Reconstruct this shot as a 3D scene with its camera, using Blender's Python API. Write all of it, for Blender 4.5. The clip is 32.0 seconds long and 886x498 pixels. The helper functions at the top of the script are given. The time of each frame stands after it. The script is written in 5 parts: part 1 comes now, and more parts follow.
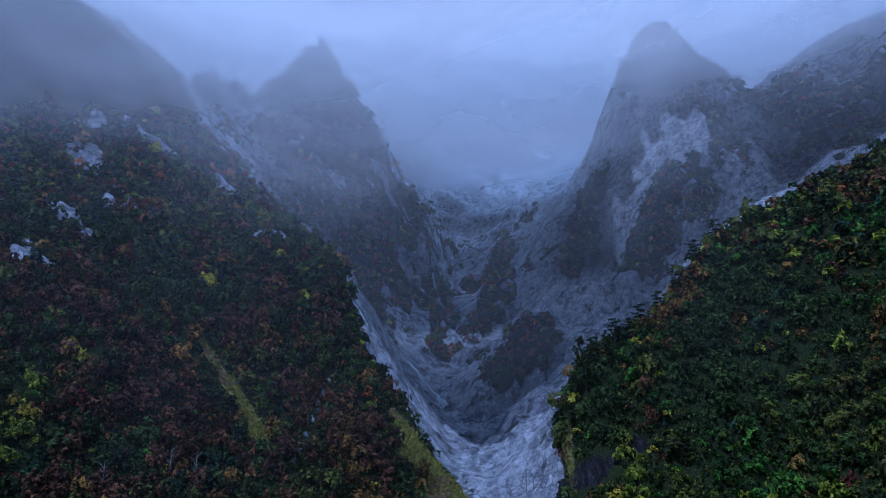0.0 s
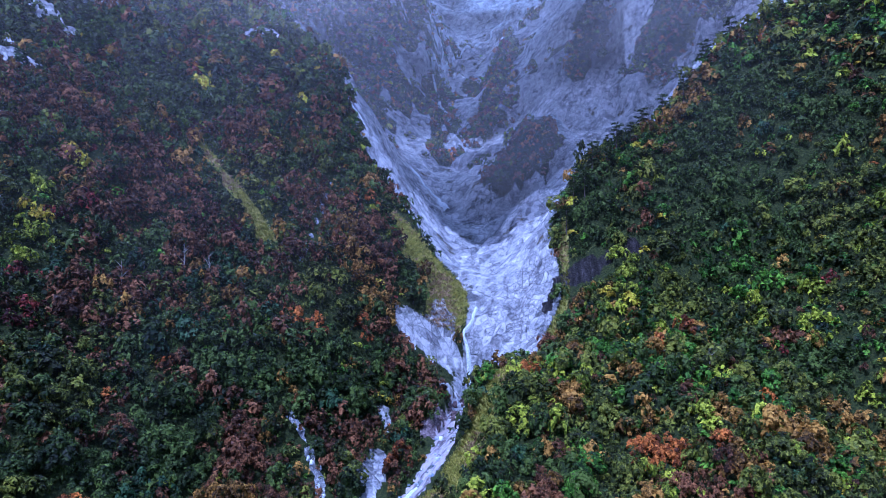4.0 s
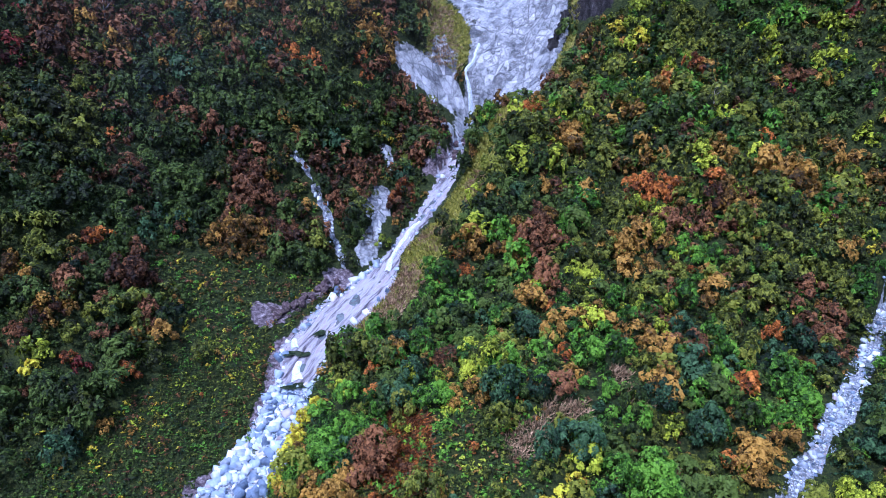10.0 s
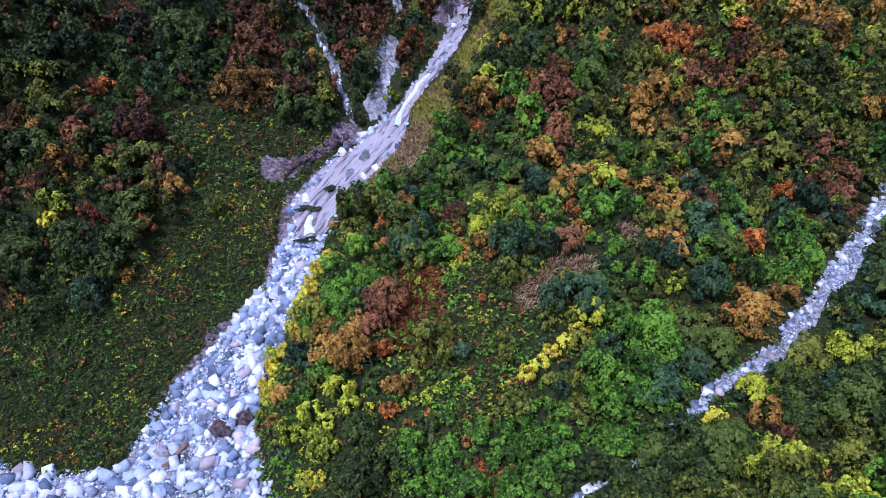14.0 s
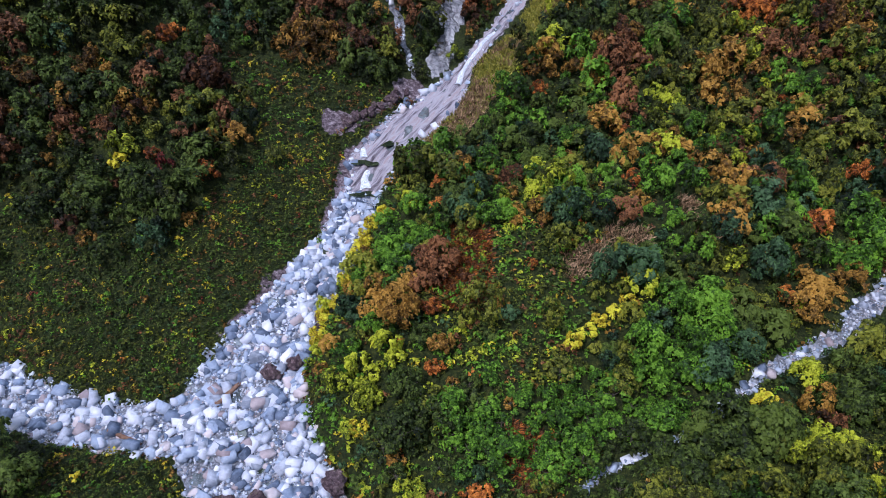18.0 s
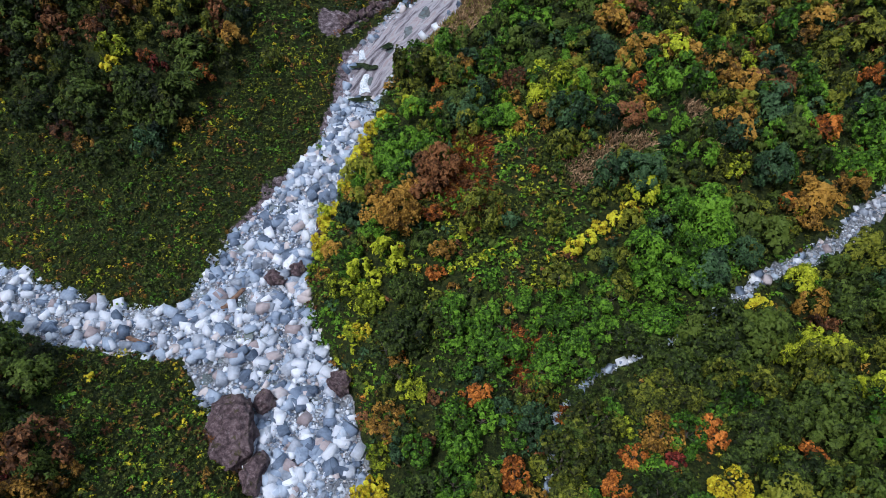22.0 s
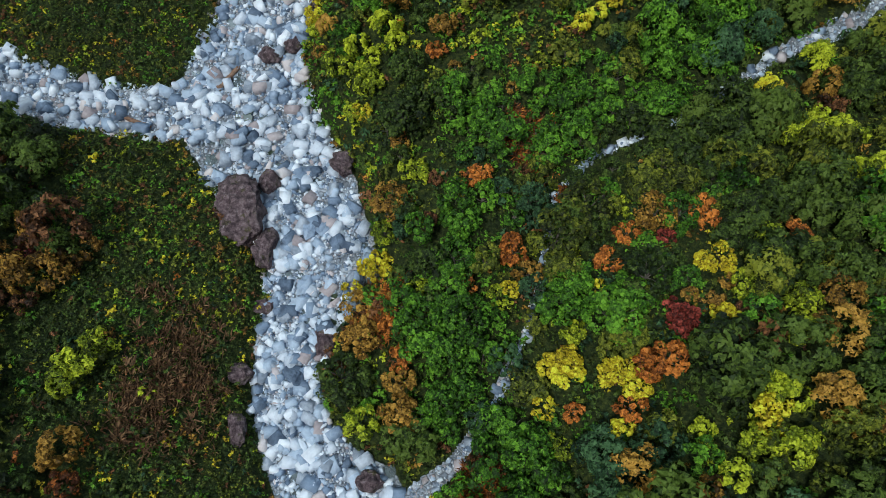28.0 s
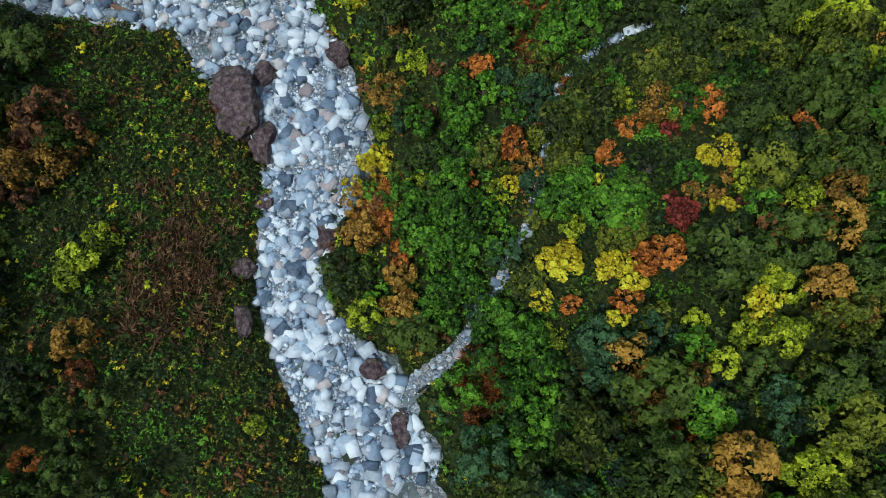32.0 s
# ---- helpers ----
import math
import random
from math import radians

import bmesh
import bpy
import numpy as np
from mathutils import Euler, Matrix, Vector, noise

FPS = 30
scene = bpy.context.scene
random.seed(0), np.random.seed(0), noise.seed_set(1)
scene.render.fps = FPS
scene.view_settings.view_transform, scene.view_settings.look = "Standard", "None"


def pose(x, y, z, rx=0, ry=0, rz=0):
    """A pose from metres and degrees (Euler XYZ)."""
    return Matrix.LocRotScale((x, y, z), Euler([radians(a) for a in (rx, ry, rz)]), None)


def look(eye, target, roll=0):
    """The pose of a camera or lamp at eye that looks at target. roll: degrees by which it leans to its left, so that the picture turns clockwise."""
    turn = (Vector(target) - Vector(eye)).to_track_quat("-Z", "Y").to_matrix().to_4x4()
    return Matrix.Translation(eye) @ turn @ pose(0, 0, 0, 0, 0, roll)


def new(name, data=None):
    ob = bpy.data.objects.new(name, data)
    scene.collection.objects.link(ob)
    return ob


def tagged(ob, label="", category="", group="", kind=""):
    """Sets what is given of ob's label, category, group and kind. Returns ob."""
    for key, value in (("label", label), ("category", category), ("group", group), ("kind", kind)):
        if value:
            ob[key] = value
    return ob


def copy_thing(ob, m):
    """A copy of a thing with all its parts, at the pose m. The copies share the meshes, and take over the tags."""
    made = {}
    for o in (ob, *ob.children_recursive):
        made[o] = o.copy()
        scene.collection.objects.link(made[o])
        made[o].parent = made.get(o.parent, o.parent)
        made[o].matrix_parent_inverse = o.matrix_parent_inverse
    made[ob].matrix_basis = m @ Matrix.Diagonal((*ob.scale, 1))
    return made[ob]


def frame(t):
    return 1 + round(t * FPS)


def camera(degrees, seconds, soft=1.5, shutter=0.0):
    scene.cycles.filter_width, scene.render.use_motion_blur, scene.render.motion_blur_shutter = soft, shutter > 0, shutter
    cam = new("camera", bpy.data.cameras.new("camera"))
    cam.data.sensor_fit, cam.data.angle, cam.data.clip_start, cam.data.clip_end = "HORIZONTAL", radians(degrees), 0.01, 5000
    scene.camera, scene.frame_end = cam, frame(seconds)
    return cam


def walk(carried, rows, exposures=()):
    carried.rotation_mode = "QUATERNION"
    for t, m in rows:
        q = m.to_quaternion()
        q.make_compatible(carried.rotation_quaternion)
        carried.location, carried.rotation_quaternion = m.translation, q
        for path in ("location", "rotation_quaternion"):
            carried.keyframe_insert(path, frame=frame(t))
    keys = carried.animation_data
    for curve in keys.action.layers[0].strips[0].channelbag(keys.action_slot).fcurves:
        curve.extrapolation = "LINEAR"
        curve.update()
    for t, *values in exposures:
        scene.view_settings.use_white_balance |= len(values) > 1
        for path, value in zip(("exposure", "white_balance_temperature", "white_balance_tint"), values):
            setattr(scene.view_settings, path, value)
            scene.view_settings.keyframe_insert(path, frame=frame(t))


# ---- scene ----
# seconds, stops, white balance: the clip opens dark and blue and settles as the sky leaves the picture
EXPOSURES = [(0, -1.22, 4120, 21), (1.5, -0.51, 4140, 29), (3, 0.03, 4170, 35), (6, 0.54, 4330, 34), (9, 0.47, 4600, 27), (13, 0.21, 4960, 35), (20, -0.24, 5710, 19), (26, -0.44, 5870, 4), (32, -0.48, 5830, -2)]
cam = camera(66.84, 32.0, 0.5)
EYE = Vector((0.0, 0.0, 70.0))
# seconds, tilt and turn in degrees: the camera hovers and tips slowly from the peaks to the creek below
TURNS = [
    (0, 14.56, -0.00), (0.5, 12.30, -0.00), (1, 10.07, -0.01), (1.5, 7.94, -0.02), (2, 5.90, -0.01), (2.5, 3.87, -0.01), (3, 1.86, 0.02),
    (3.5, -0.10, 0.03), (5.5, -7.60, 0.04), (6, -9.45, 0.05), (6.5, -11.28, 0.06), (7, -13.13, 0.08), (7.5, -14.98, 0.07), (8, -16.84, 0.06),
    (8.5, -18.67, 0.04), (9, -20.52, 0.05), (9.5, -22.35, 0.07), (10, -23.96, 0.06), (10.5, -25.56, 0.06), (11, -27.15, 0.06),
    (11.5, -28.76, 0.06), (12, -30.42, 0.04), (12.5, -32.00, -0.39), (13, -33.30, -0.77), (13.5, -34.14, -0.78), (14, -36.22, -0.80),
    (14.5, -37.92, -0.85), (16.5, -39.07, -2.61), (17, -39.06, -5.30), (17.5, -39.01, -6.49), (18, -39.58, -6.48), (18.5, -40.58, -6.47),
    (19, -41.49, -6.46), (19.5, -42.38, -6.47), (20, -43.26, -6.53), (20.5, -44.16, -6.59), (21, -45.11, -6.60), (21.5, -46.11, -6.57),
    (22, -47.51, -6.52), (22.5, -49.23, -6.51), (23, -50.95, -6.50), (23.5, -52.60, -6.51), (24, -54.26, -6.49), (24.5, -55.90, -6.45),
    (25, -57.52, -6.41), (25.5, -59.15, -6.41), (26, -60.75, -6.47), (26.5, -62.26, -6.48), (28.5, -66.90, -6.51), (29, -67.50, -6.52),
    (29.5, -68.16, -6.55), (30, -69.18, -6.56), (30.5, -70.66, -6.53), (31, -72.16, -6.47), (31.5, -73.59, -6.41), (32, -75.02, -6.39),
    ]


def aim(tilt, turn):
    a, b = radians(tilt), radians(turn)
    return look(EYE, EYE + Vector((math.sin(b) * math.cos(a), math.cos(b) * math.cos(a), math.sin(a))), 0.37)


walk(cam, [(t, aim(tilt, turn)) for t, tilt, turn in TURNS], EXPOSURES)


# ---- overcast daylight ----
world = bpy.data.worlds.new("overcast_sky")
scene.world = world
world.use_nodes = True
wt = world.node_tree
sky = wt.nodes.new("ShaderNodeTexSky")
sky.sky_type, sky.sun_disc = "NISHITA", False
sky.sun_elevation, sky.sun_rotation = radians(60), radians(212)
sky.air_density, sky.dust_density, sky.ozone_density = 0.7, 4.0, 1.0
wt.links.new(sky.outputs[0], wt.nodes["Background"].inputs["Color"])
wt.nodes["Background"].inputs["Strength"].default_value = 0.088
sun = new("sun", bpy.data.lights.new("sun", "SUN"))
sun.data.energy, sun.data.angle, sun.data.color = 2.9, radians(9), (1.0, 0.96, 0.9)
sun.matrix_world = look((0, 0, 0), (-math.sin(radians(212)) * math.cos(radians(60)), -math.cos(radians(212)) * math.cos(radians(60)), -math.sin(radians(60))))


# ---- materials ----
class Nodes:
    """Short hand for wiring a material."""

    def __init__(self, name):
        self.m = bpy.data.materials.new(name)
        self.m.use_nodes = True
        self.t = self.m.node_tree
        self.b = self.t.nodes["Principled BSDF"]

    def add(self, kind, **inputs):
        n = self.t.nodes.new(kind)
        for k, v in inputs.items():
            self.put(n.inputs[k.replace("_", " ")], v)
        return n

    def put(self, socket, v):
        if isinstance(v, bpy.types.NodeSocket):
            self.t.links.new(v, socket)
        else:
            socket.default_value = v

    def noise(self, scale, detail=4, rough=0.55, where=None, distortion=0.0):
        n = self.add("ShaderNodeTexNoise", Scale=scale, Detail=detail, Roughness=rough, Distortion=distortion)
        if where is None:
            where = self.add("ShaderNodeNewGeometry").outputs["Position"]
        self.put(n.inputs["Vector"], where)
        return n.outputs["Fac"]

    def math(self, op, a, b=0.0, c=0.0):
        n = self.t.nodes.new("ShaderNodeMath")
        n.operation = op
        for s, v in zip(n.inputs, (a, b, c)):
            self.put(s, v)
        return n.outputs[0]

    def ramp(self, fac, *stops):
        n = self.t.nodes.new("ShaderNodeValToRGB")
        e = n.color_ramp.elements
        while len(e) < len(stops):
            e.new(0.5)
        for k, (p, c) in zip(e, stops):
            k.position, k.color = p, (*c, 1) if len(c) == 3 else c
        self.put(n.inputs[0], fac)
        return n.outputs[0]

    def mix(self, fac, a, b):
        n = self.t.nodes.new("ShaderNodeMix")
        n.data_type = "RGBA"
        for s, v in ((n.inputs[0], fac), (n.inputs[6], a), (n.inputs[7], b)):
            self.put(s, (*v, 1) if isinstance(v, tuple) and len(v) == 3 else v)
        return n.outputs[2]

    def attr(self, name):
        n = self.t.nodes.new("ShaderNodeAttribute")
        n.attribute_name = name
        return n.outputs["Fac"]

    def bump(self, height, strength, distance):
        n = self.add("ShaderNodeBump", Strength=strength, Distance=distance, Height=height)
        self.put(self.b.inputs["Normal"], n.outputs[0])

    def finish(self, colour, rough=0.8, spec=0.3):
        self.put(self.b.inputs["Base Color"], colour if not isinstance(colour, tuple) else (*colour, 1))
        self.put(self.b.inputs["Roughness"], rough)
        self.put(self.b.inputs["Specular IOR Level"], spec)
        return self.m


def leaf_material(name, dark, mid, light):
    """Foliage: every spray of leaves has its own tone, and so has every tree."""
    n = Nodes(name)
    island = n.add("ShaderNodeNewGeometry").outputs["Random Per Island"]
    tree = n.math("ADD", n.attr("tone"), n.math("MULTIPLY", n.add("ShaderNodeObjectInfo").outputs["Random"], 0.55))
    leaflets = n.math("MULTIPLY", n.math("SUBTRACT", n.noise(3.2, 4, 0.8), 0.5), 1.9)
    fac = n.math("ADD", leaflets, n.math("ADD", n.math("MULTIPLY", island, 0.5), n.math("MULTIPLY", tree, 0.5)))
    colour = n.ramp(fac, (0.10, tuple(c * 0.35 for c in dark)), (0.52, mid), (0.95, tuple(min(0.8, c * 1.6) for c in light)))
    n.bump(n.noise(9.0, 2, 0.6), 0.55, 0.1)
    n.finish(colour, 0.6, 0.25)
    through_leaf = n.add("ShaderNodeBsdfTranslucent", Color=colour)
    both = n.add("ShaderNodeMixShader", Fac=0.22)
    n.put(both.inputs[1], n.b.outputs[0])
    n.put(both.inputs[2], through_leaf.outputs[0])
    n.put(n.t.nodes["Material Output"].inputs[0], both.outputs[0])
    return n.m


LEAF = {
    "dark": leaf_material("leaves_dark_green", (0.012, 0.026, 0.005), (0.030, 0.054, 0.008), (0.070, 0.105, 0.015)),
    "blue": leaf_material("leaves_blue_green", (0.012, 0.034, 0.013), (0.026, 0.064, 0.025), (0.055, 0.11, 0.042)),
    "green": leaf_material("leaves_green", (0.020, 0.055, 0.004), (0.050, 0.135, 0.008), (0.12, 0.25, 0.016)),
    "olive": leaf_material("leaves_olive", (0.024, 0.036, 0.005), (0.066, 0.088, 0.009), (0.16, 0.175, 0.016)),
    "lime": leaf_material("leaves_yellow_green", (0.07, 0.10, 0.005), (0.18, 0.24, 0.008), (0.36, 0.40, 0.02)),
    "yellow": leaf_material("leaves_yellow", (0.26, 0.20, 0.007), (0.54, 0.42, 0.012), (0.72, 0.58, 0.03)),
    "ochre": leaf_material("leaves_ochre", (0.1, 0.055, 0.008), (0.22, 0.12, 0.016), (0.36, 0.21, 0.035)),
    "orange": leaf_material("leaves_orange", (0.15, 0.045, 0.008), (0.32, 0.1, 0.015), (0.48, 0.18, 0.03)),
    "rust": leaf_material("leaves_rust", (0.045, 0.020, 0.008), (0.11, 0.048, 0.018), (0.2, 0.09, 0.034)),
    "red": leaf_material("leaves_red", (0.07, 0.012, 0.01), (0.17, 0.028, 0.018), (0.3, 0.06, 0.04)),
    "brown": leaf_material("withered_grass", (0.04, 0.024, 0.012), (0.10, 0.055, 0.026), (0.18, 0.11, 0.055)),
    "sedge": leaf_material("green_grass", (0.10, 0.12, 0.014), (0.24, 0.25, 0.03), (0.42, 0.38, 0.08)),
    "straw": leaf_material("dry_grass", (0.13, 0.08, 0.04), (0.27, 0.175, 0.095), (0.42, 0.30, 0.18)),
}


def bark_material():
    n = Nodes("bark")
    n.bump(n.noise(3.0, 5), 0.6, 0.05)
    return n.finish(n.ramp(n.noise(1.2, 5), (0.3, (0.05, 0.04, 0.032)), (0.7, (0.17, 0.15, 0.13))), 0.9)


def stone_material(name, dark, mid, light):
    n = Nodes(name)
    obj = n.add("ShaderNodeObjectInfo").outputs["Random"]
    island = n.add("ShaderNodeNewGeometry").outputs["Random Per Island"]
    fac = n.math("ADD", n.math("MULTIPLY", n.noise(0.9, 7, 0.65), 0.55), n.math("MULTIPLY", n.math("FRACT", n.math("ADD", island, obj)), 0.52))
    col = n.ramp(fac, (0.25, dark), (0.5, mid), (0.8, light))
    n.bump(n.noise(2.0, 8, 0.7), 0.8, 0.14)
    return n.finish(col, 0.82, 0.3)


def boulder_material():
    """Purple-brown rock with dark cracks, pale lichen and moss."""
    n = Nodes("purple_brown_boulder")
    place = n.add("ShaderNodeTexCoord").outputs["Object"]
    warp = n.add("ShaderNodeVectorMath")
    warp.operation = "MULTIPLY_ADD"
    n.put(warp.inputs[0], n.add("ShaderNodeTexNoise", Scale=0.7, Detail=4.0, Vector=place).outputs["Color"])
    warp.inputs[1].default_value = (1.6, 1.6, 1.6)
    n.put(warp.inputs[2], place)
    crack = n.add("ShaderNodeTexVoronoi", Scale=0.3, Vector=warp.outputs[0])
    crack.feature = "DISTANCE_TO_EDGE"
    gap = n.ramp(crack.outputs["Distance"], (0.0, (0, 0, 0)), (0.06, (1, 1, 1)))
    body = n.ramp(n.noise(1.6, 10, 0.78, place), (0.32, (0.03, 0.02, 0.023)), (0.45, (0.10, 0.068, 0.076)), (0.55, (0.20, 0.145, 0.155)), (0.66, (0.38, 0.32, 0.33)))
    body = n.mix(n.ramp(n.noise(0.5, 5, 0.6, place), (0.5, (0, 0, 0)), (0.62, (0.6, 0.6, 0.6))), body, (0.20, 0.15, 0.155))
    moss = n.ramp(n.noise(0.9, 7, 0.7, place), (0.56, (0, 0, 0)), (0.62, (1, 1, 1)))
    body = n.mix(n.math("MULTIPLY", moss, 0.75), body, n.ramp(n.noise(6.0, 3), (0.4, (0.03, 0.035, 0.01)), (0.6, (0.11, 0.10, 0.03))))
    body = n.mix(n.math("MULTIPLY", n.math("SUBTRACT", 1.0, gap), 0.55), body, (0.02, 0.015, 0.017))
    n.bump(n.math("ADD", n.math("MULTIPLY", gap, 0.15), n.noise(1.3, 9, 0.72, place)), 1.0, 0.7)
    return n.finish(body, 0.85, 0.25)


BARK = bark_material()
STONE = stone_material("pale_granite", (0.20, 0.24, 0.30), (0.54, 0.60, 0.69), (0.80, 0.85, 0.91))
STONE_BLUE = stone_material("slate_blue_stone", (0.06, 0.085, 0.13), (0.22, 0.29, 0.40), (0.46, 0.55, 0.67))
STONE_WARM = stone_material("pinkish_stone", (0.26, 0.22, 0.23), (0.46, 0.41, 0.42), (0.66, 0.62, 0.62))
STONE_BROWN = boulder_material()


def ground_material():
    """Undergrowth soil, creek gravel, slab rock and grass, told apart by where they lie."""
    n = Nodes("ground")
    soil = n.ramp(n.noise(1.9, 9, 0.78), (0.36, (0.006, 0.010, 0.004)), (0.5, (0.024, 0.037, 0.009)), (0.6, (0.055, 0.068, 0.014)), (0.72, (0.10, 0.085, 0.025)))
    here = n.add("ShaderNodeNewGeometry").outputs["Position"]

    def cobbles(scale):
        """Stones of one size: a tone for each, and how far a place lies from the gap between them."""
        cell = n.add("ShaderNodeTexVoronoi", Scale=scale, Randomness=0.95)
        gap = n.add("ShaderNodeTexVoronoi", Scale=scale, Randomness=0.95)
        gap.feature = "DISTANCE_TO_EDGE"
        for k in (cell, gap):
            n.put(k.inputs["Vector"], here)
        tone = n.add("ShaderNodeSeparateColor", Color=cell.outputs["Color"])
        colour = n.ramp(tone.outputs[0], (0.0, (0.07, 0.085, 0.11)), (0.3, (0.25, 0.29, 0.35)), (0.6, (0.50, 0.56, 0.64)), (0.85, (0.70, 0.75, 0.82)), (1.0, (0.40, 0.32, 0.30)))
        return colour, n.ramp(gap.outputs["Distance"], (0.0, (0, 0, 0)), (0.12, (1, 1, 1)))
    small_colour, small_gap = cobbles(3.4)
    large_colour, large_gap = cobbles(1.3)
    # sand in the gaps, its colour darkened for the shade between stones
    shaded_sand = n.ramp(n.noise(2.5, 6, 0.7), (0.3, (0.09, 0.10, 0.11)), (0.7, (0.36, 0.39, 0.43)))
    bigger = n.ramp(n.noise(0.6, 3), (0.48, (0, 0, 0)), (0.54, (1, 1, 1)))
    gravel = n.mix(bigger, n.mix(small_gap, shaded_sand, small_colour), n.mix(large_gap, shaded_sand, large_colour))
    gravel = n.mix(0.3, gravel, n.ramp(n.noise(1.5, 8, 0.75), (0.34, (0.05, 0.055, 0.065)), (0.66, (0.58, 0.61, 0.65))))
    place = n.add("ShaderNodeNewGeometry").outputs["Position"]
    xyz = n.add("ShaderNodeSeparateXYZ", Vector=place)
    across = n.math("ABSOLUTE", n.math("SUBTRACT", xyz.outputs["X"], 4.0))
    flute = n.math("SUBTRACT", xyz.outputs["Y"], n.math("MULTIPLY", across, 0.7))
    bent = n.math("ADD", flute, n.math("MULTIPLY", n.noise(0.03, 5, 0.6), 12.0))

    def fall_noise(a, b, c, detail):
        """Noise drawn out down the fall line of the slabs."""
        v = n.add("ShaderNodeCombineXYZ", X=n.math("MULTIPLY", bent, a), Y=n.math("MULTIPLY", across, b), Z=n.math("MULTIPLY", xyz.outputs["Z"], c))
        return n.noise(1.0, detail, 0.62, v.outputs[0], 0.25)
    streak = fall_noise(0.2, 0.11, 0.10, 9)

    def joints(a, b, c, width):
        """Cracks between slabs that are drawn out down the fall line."""
        v = n.add("ShaderNodeCombineXYZ", X=n.math("MULTIPLY", bent, a), Y=n.math("MULTIPLY", across, b), Z=n.math("MULTIPLY", xyz.outputs["Z"], c))
        wavy = n.add("ShaderNodeVectorMath")
        wavy.operation = "MULTIPLY_ADD"
        soft = n.add("ShaderNodeTexNoise", Scale=1.3, Detail=3.0, Vector=v.outputs[0])
        n.put(wavy.inputs[0], soft.outputs["Color"])
        wavy.inputs[1].default_value = (0.35, 0.35, 0.35)
        n.put(wavy.inputs[2], v.outputs[0])
        edge = n.add("ShaderNodeTexVoronoi", Scale=1.0, Randomness=1.0, Vector=wavy.outputs[0])
        edge.feature = "DISTANCE_TO_EDGE"
        cell = n.add("ShaderNodeTexVoronoi", Scale=1.0, Randomness=1.0, Vector=wavy.outputs[0])
        own = n.add("ShaderNodeSeparateColor", Color=cell.outputs["Color"])
        return n.ramp(edge.outputs["Distance"], (0.0, (1, 1, 1)), (width, (0, 0, 0))), own.outputs[0]
    wide_lines, wide_tone = joints(0.12, 0.10, 0.09, 0.035)
    fine_lines, fine_tone = joints(0.36, 0.31, 0.28, 0.08)
    grain = n.noise(0.4, 8, 0.8)
    patchy = n.ramp(n.noise(0.06, 4), (0.38, (0.15, 0.15, 0.15)), (0.6, (1, 1, 1)))
    broken = n.ramp(n.noise(0.16, 6, 0.7), (0.44, (0.25, 0.25, 0.25)), (0.58, (1, 1, 1)))
    hair = n.ramp(n.math("ABSOLUTE", n.math("SUBTRACT", n.noise(0.33, 7, 0.72, None, 0.4), 0.5)), (0.0, (1, 1, 1)), (0.018, (0, 0, 0)))
    lines = n.math("MAXIMUM", n.math("MULTIPLY", n.math("MAXIMUM", wide_lines, hair), broken), n.math("MULTIPLY", fine_lines, n.math("MULTIPLY", patchy, 0.8)))
    tone = n.math("ADD", n.math("MULTIPLY", streak, 0.05), n.math("ADD", n.math("MULTIPLY", n.noise(0.11, 7, 0.7), 0.32), n.math("MULTIPLY", grain, 0.45)))
    tone = n.math("ADD", tone, n.math("ADD", n.math("MULTIPLY", wide_tone, 0.07), n.math("MULTIPLY", fine_tone, 0.13)))
    rock = n.ramp(tone, (0.36, (0.075, 0.08, 0.09)), (0.44, (0.25, 0.265, 0.29)), (0.52, (0.47, 0.49, 0.515)), (0.63, (0.72, 0.74, 0.77)))
    rock = n.mix(n.math("MULTIPLY", lines, 0.68), rock, (0.07, 0.07, 0.075))
    tuft = n.ramp(n.math("ADD", n.math("MULTIPLY", n.noise(0.09, 9, 0.75), 0.6), n.math("MULTIPLY", fall_noise(0.11, 0.02, 0.02, 8), 0.4)), (0.56, (0, 0, 0)), (0.60, (1, 1, 1)))
    rock = n.mix(n.math("MULTIPLY", tuft, 0.9), rock, n.ramp(n.noise(0.3, 3), (0.4, (0.03, 0.034, 0.012)), (0.65, (0.10, 0.07, 0.025))))
    grass = n.ramp(n.noise(0.5, 6, 0.7), (0.3, (0.10, 0.115, 0.018)), (0.5, (0.22, 0.225, 0.04)), (0.64, (0.28, 0.23, 0.085)), (0.8, (0.36, 0.28, 0.15)))
    edge = n.math("SUBTRACT", n.noise(1.3, 5), 0.5)
    colour = soil
    earth = n.ramp(n.noise(1.3, 9, 0.82), (0.38, (0.028, 0.022, 0.025)), (0.5, (0.14, 0.11, 0.125)), (0.58, (0.30, 0.26, 0.28)), (0.68, (0.55, 0.52, 0.55)))
    ribbed = n.add("ShaderNodeCombineXYZ", X=n.math("MULTIPLY", n.math("ADD", xyz.outputs["X"], n.math("MULTIPLY", xyz.outputs["Y"], -0.45)), 1.1), Y=n.math("MULTIPLY", xyz.outputs["Y"], 0.16), Z=n.math("MULTIPLY", xyz.outputs["Z"], 0.3))
    washed = n.ramp(n.noise(1.0, 8, 0.65, ribbed.outputs[0], 0.4), (0.36, (0.08, 0.07, 0.085)), (0.44, (0.26, 0.24, 0.27)), (0.52, (0.46, 0.46, 0.51)), (0.60, (0.36, 0.29, 0.30)), (0.66, (0.58, 0.59, 0.63)))
    hung = n.add("ShaderNodeCombineXYZ", X=n.math("MULTIPLY", xyz.outputs["X"], 0.9), Y=n.math("MULTIPLY", xyz.outputs["Y"], 0.3), Z=n.math("MULTIPLY", xyz.outputs["Z"], 0.22))
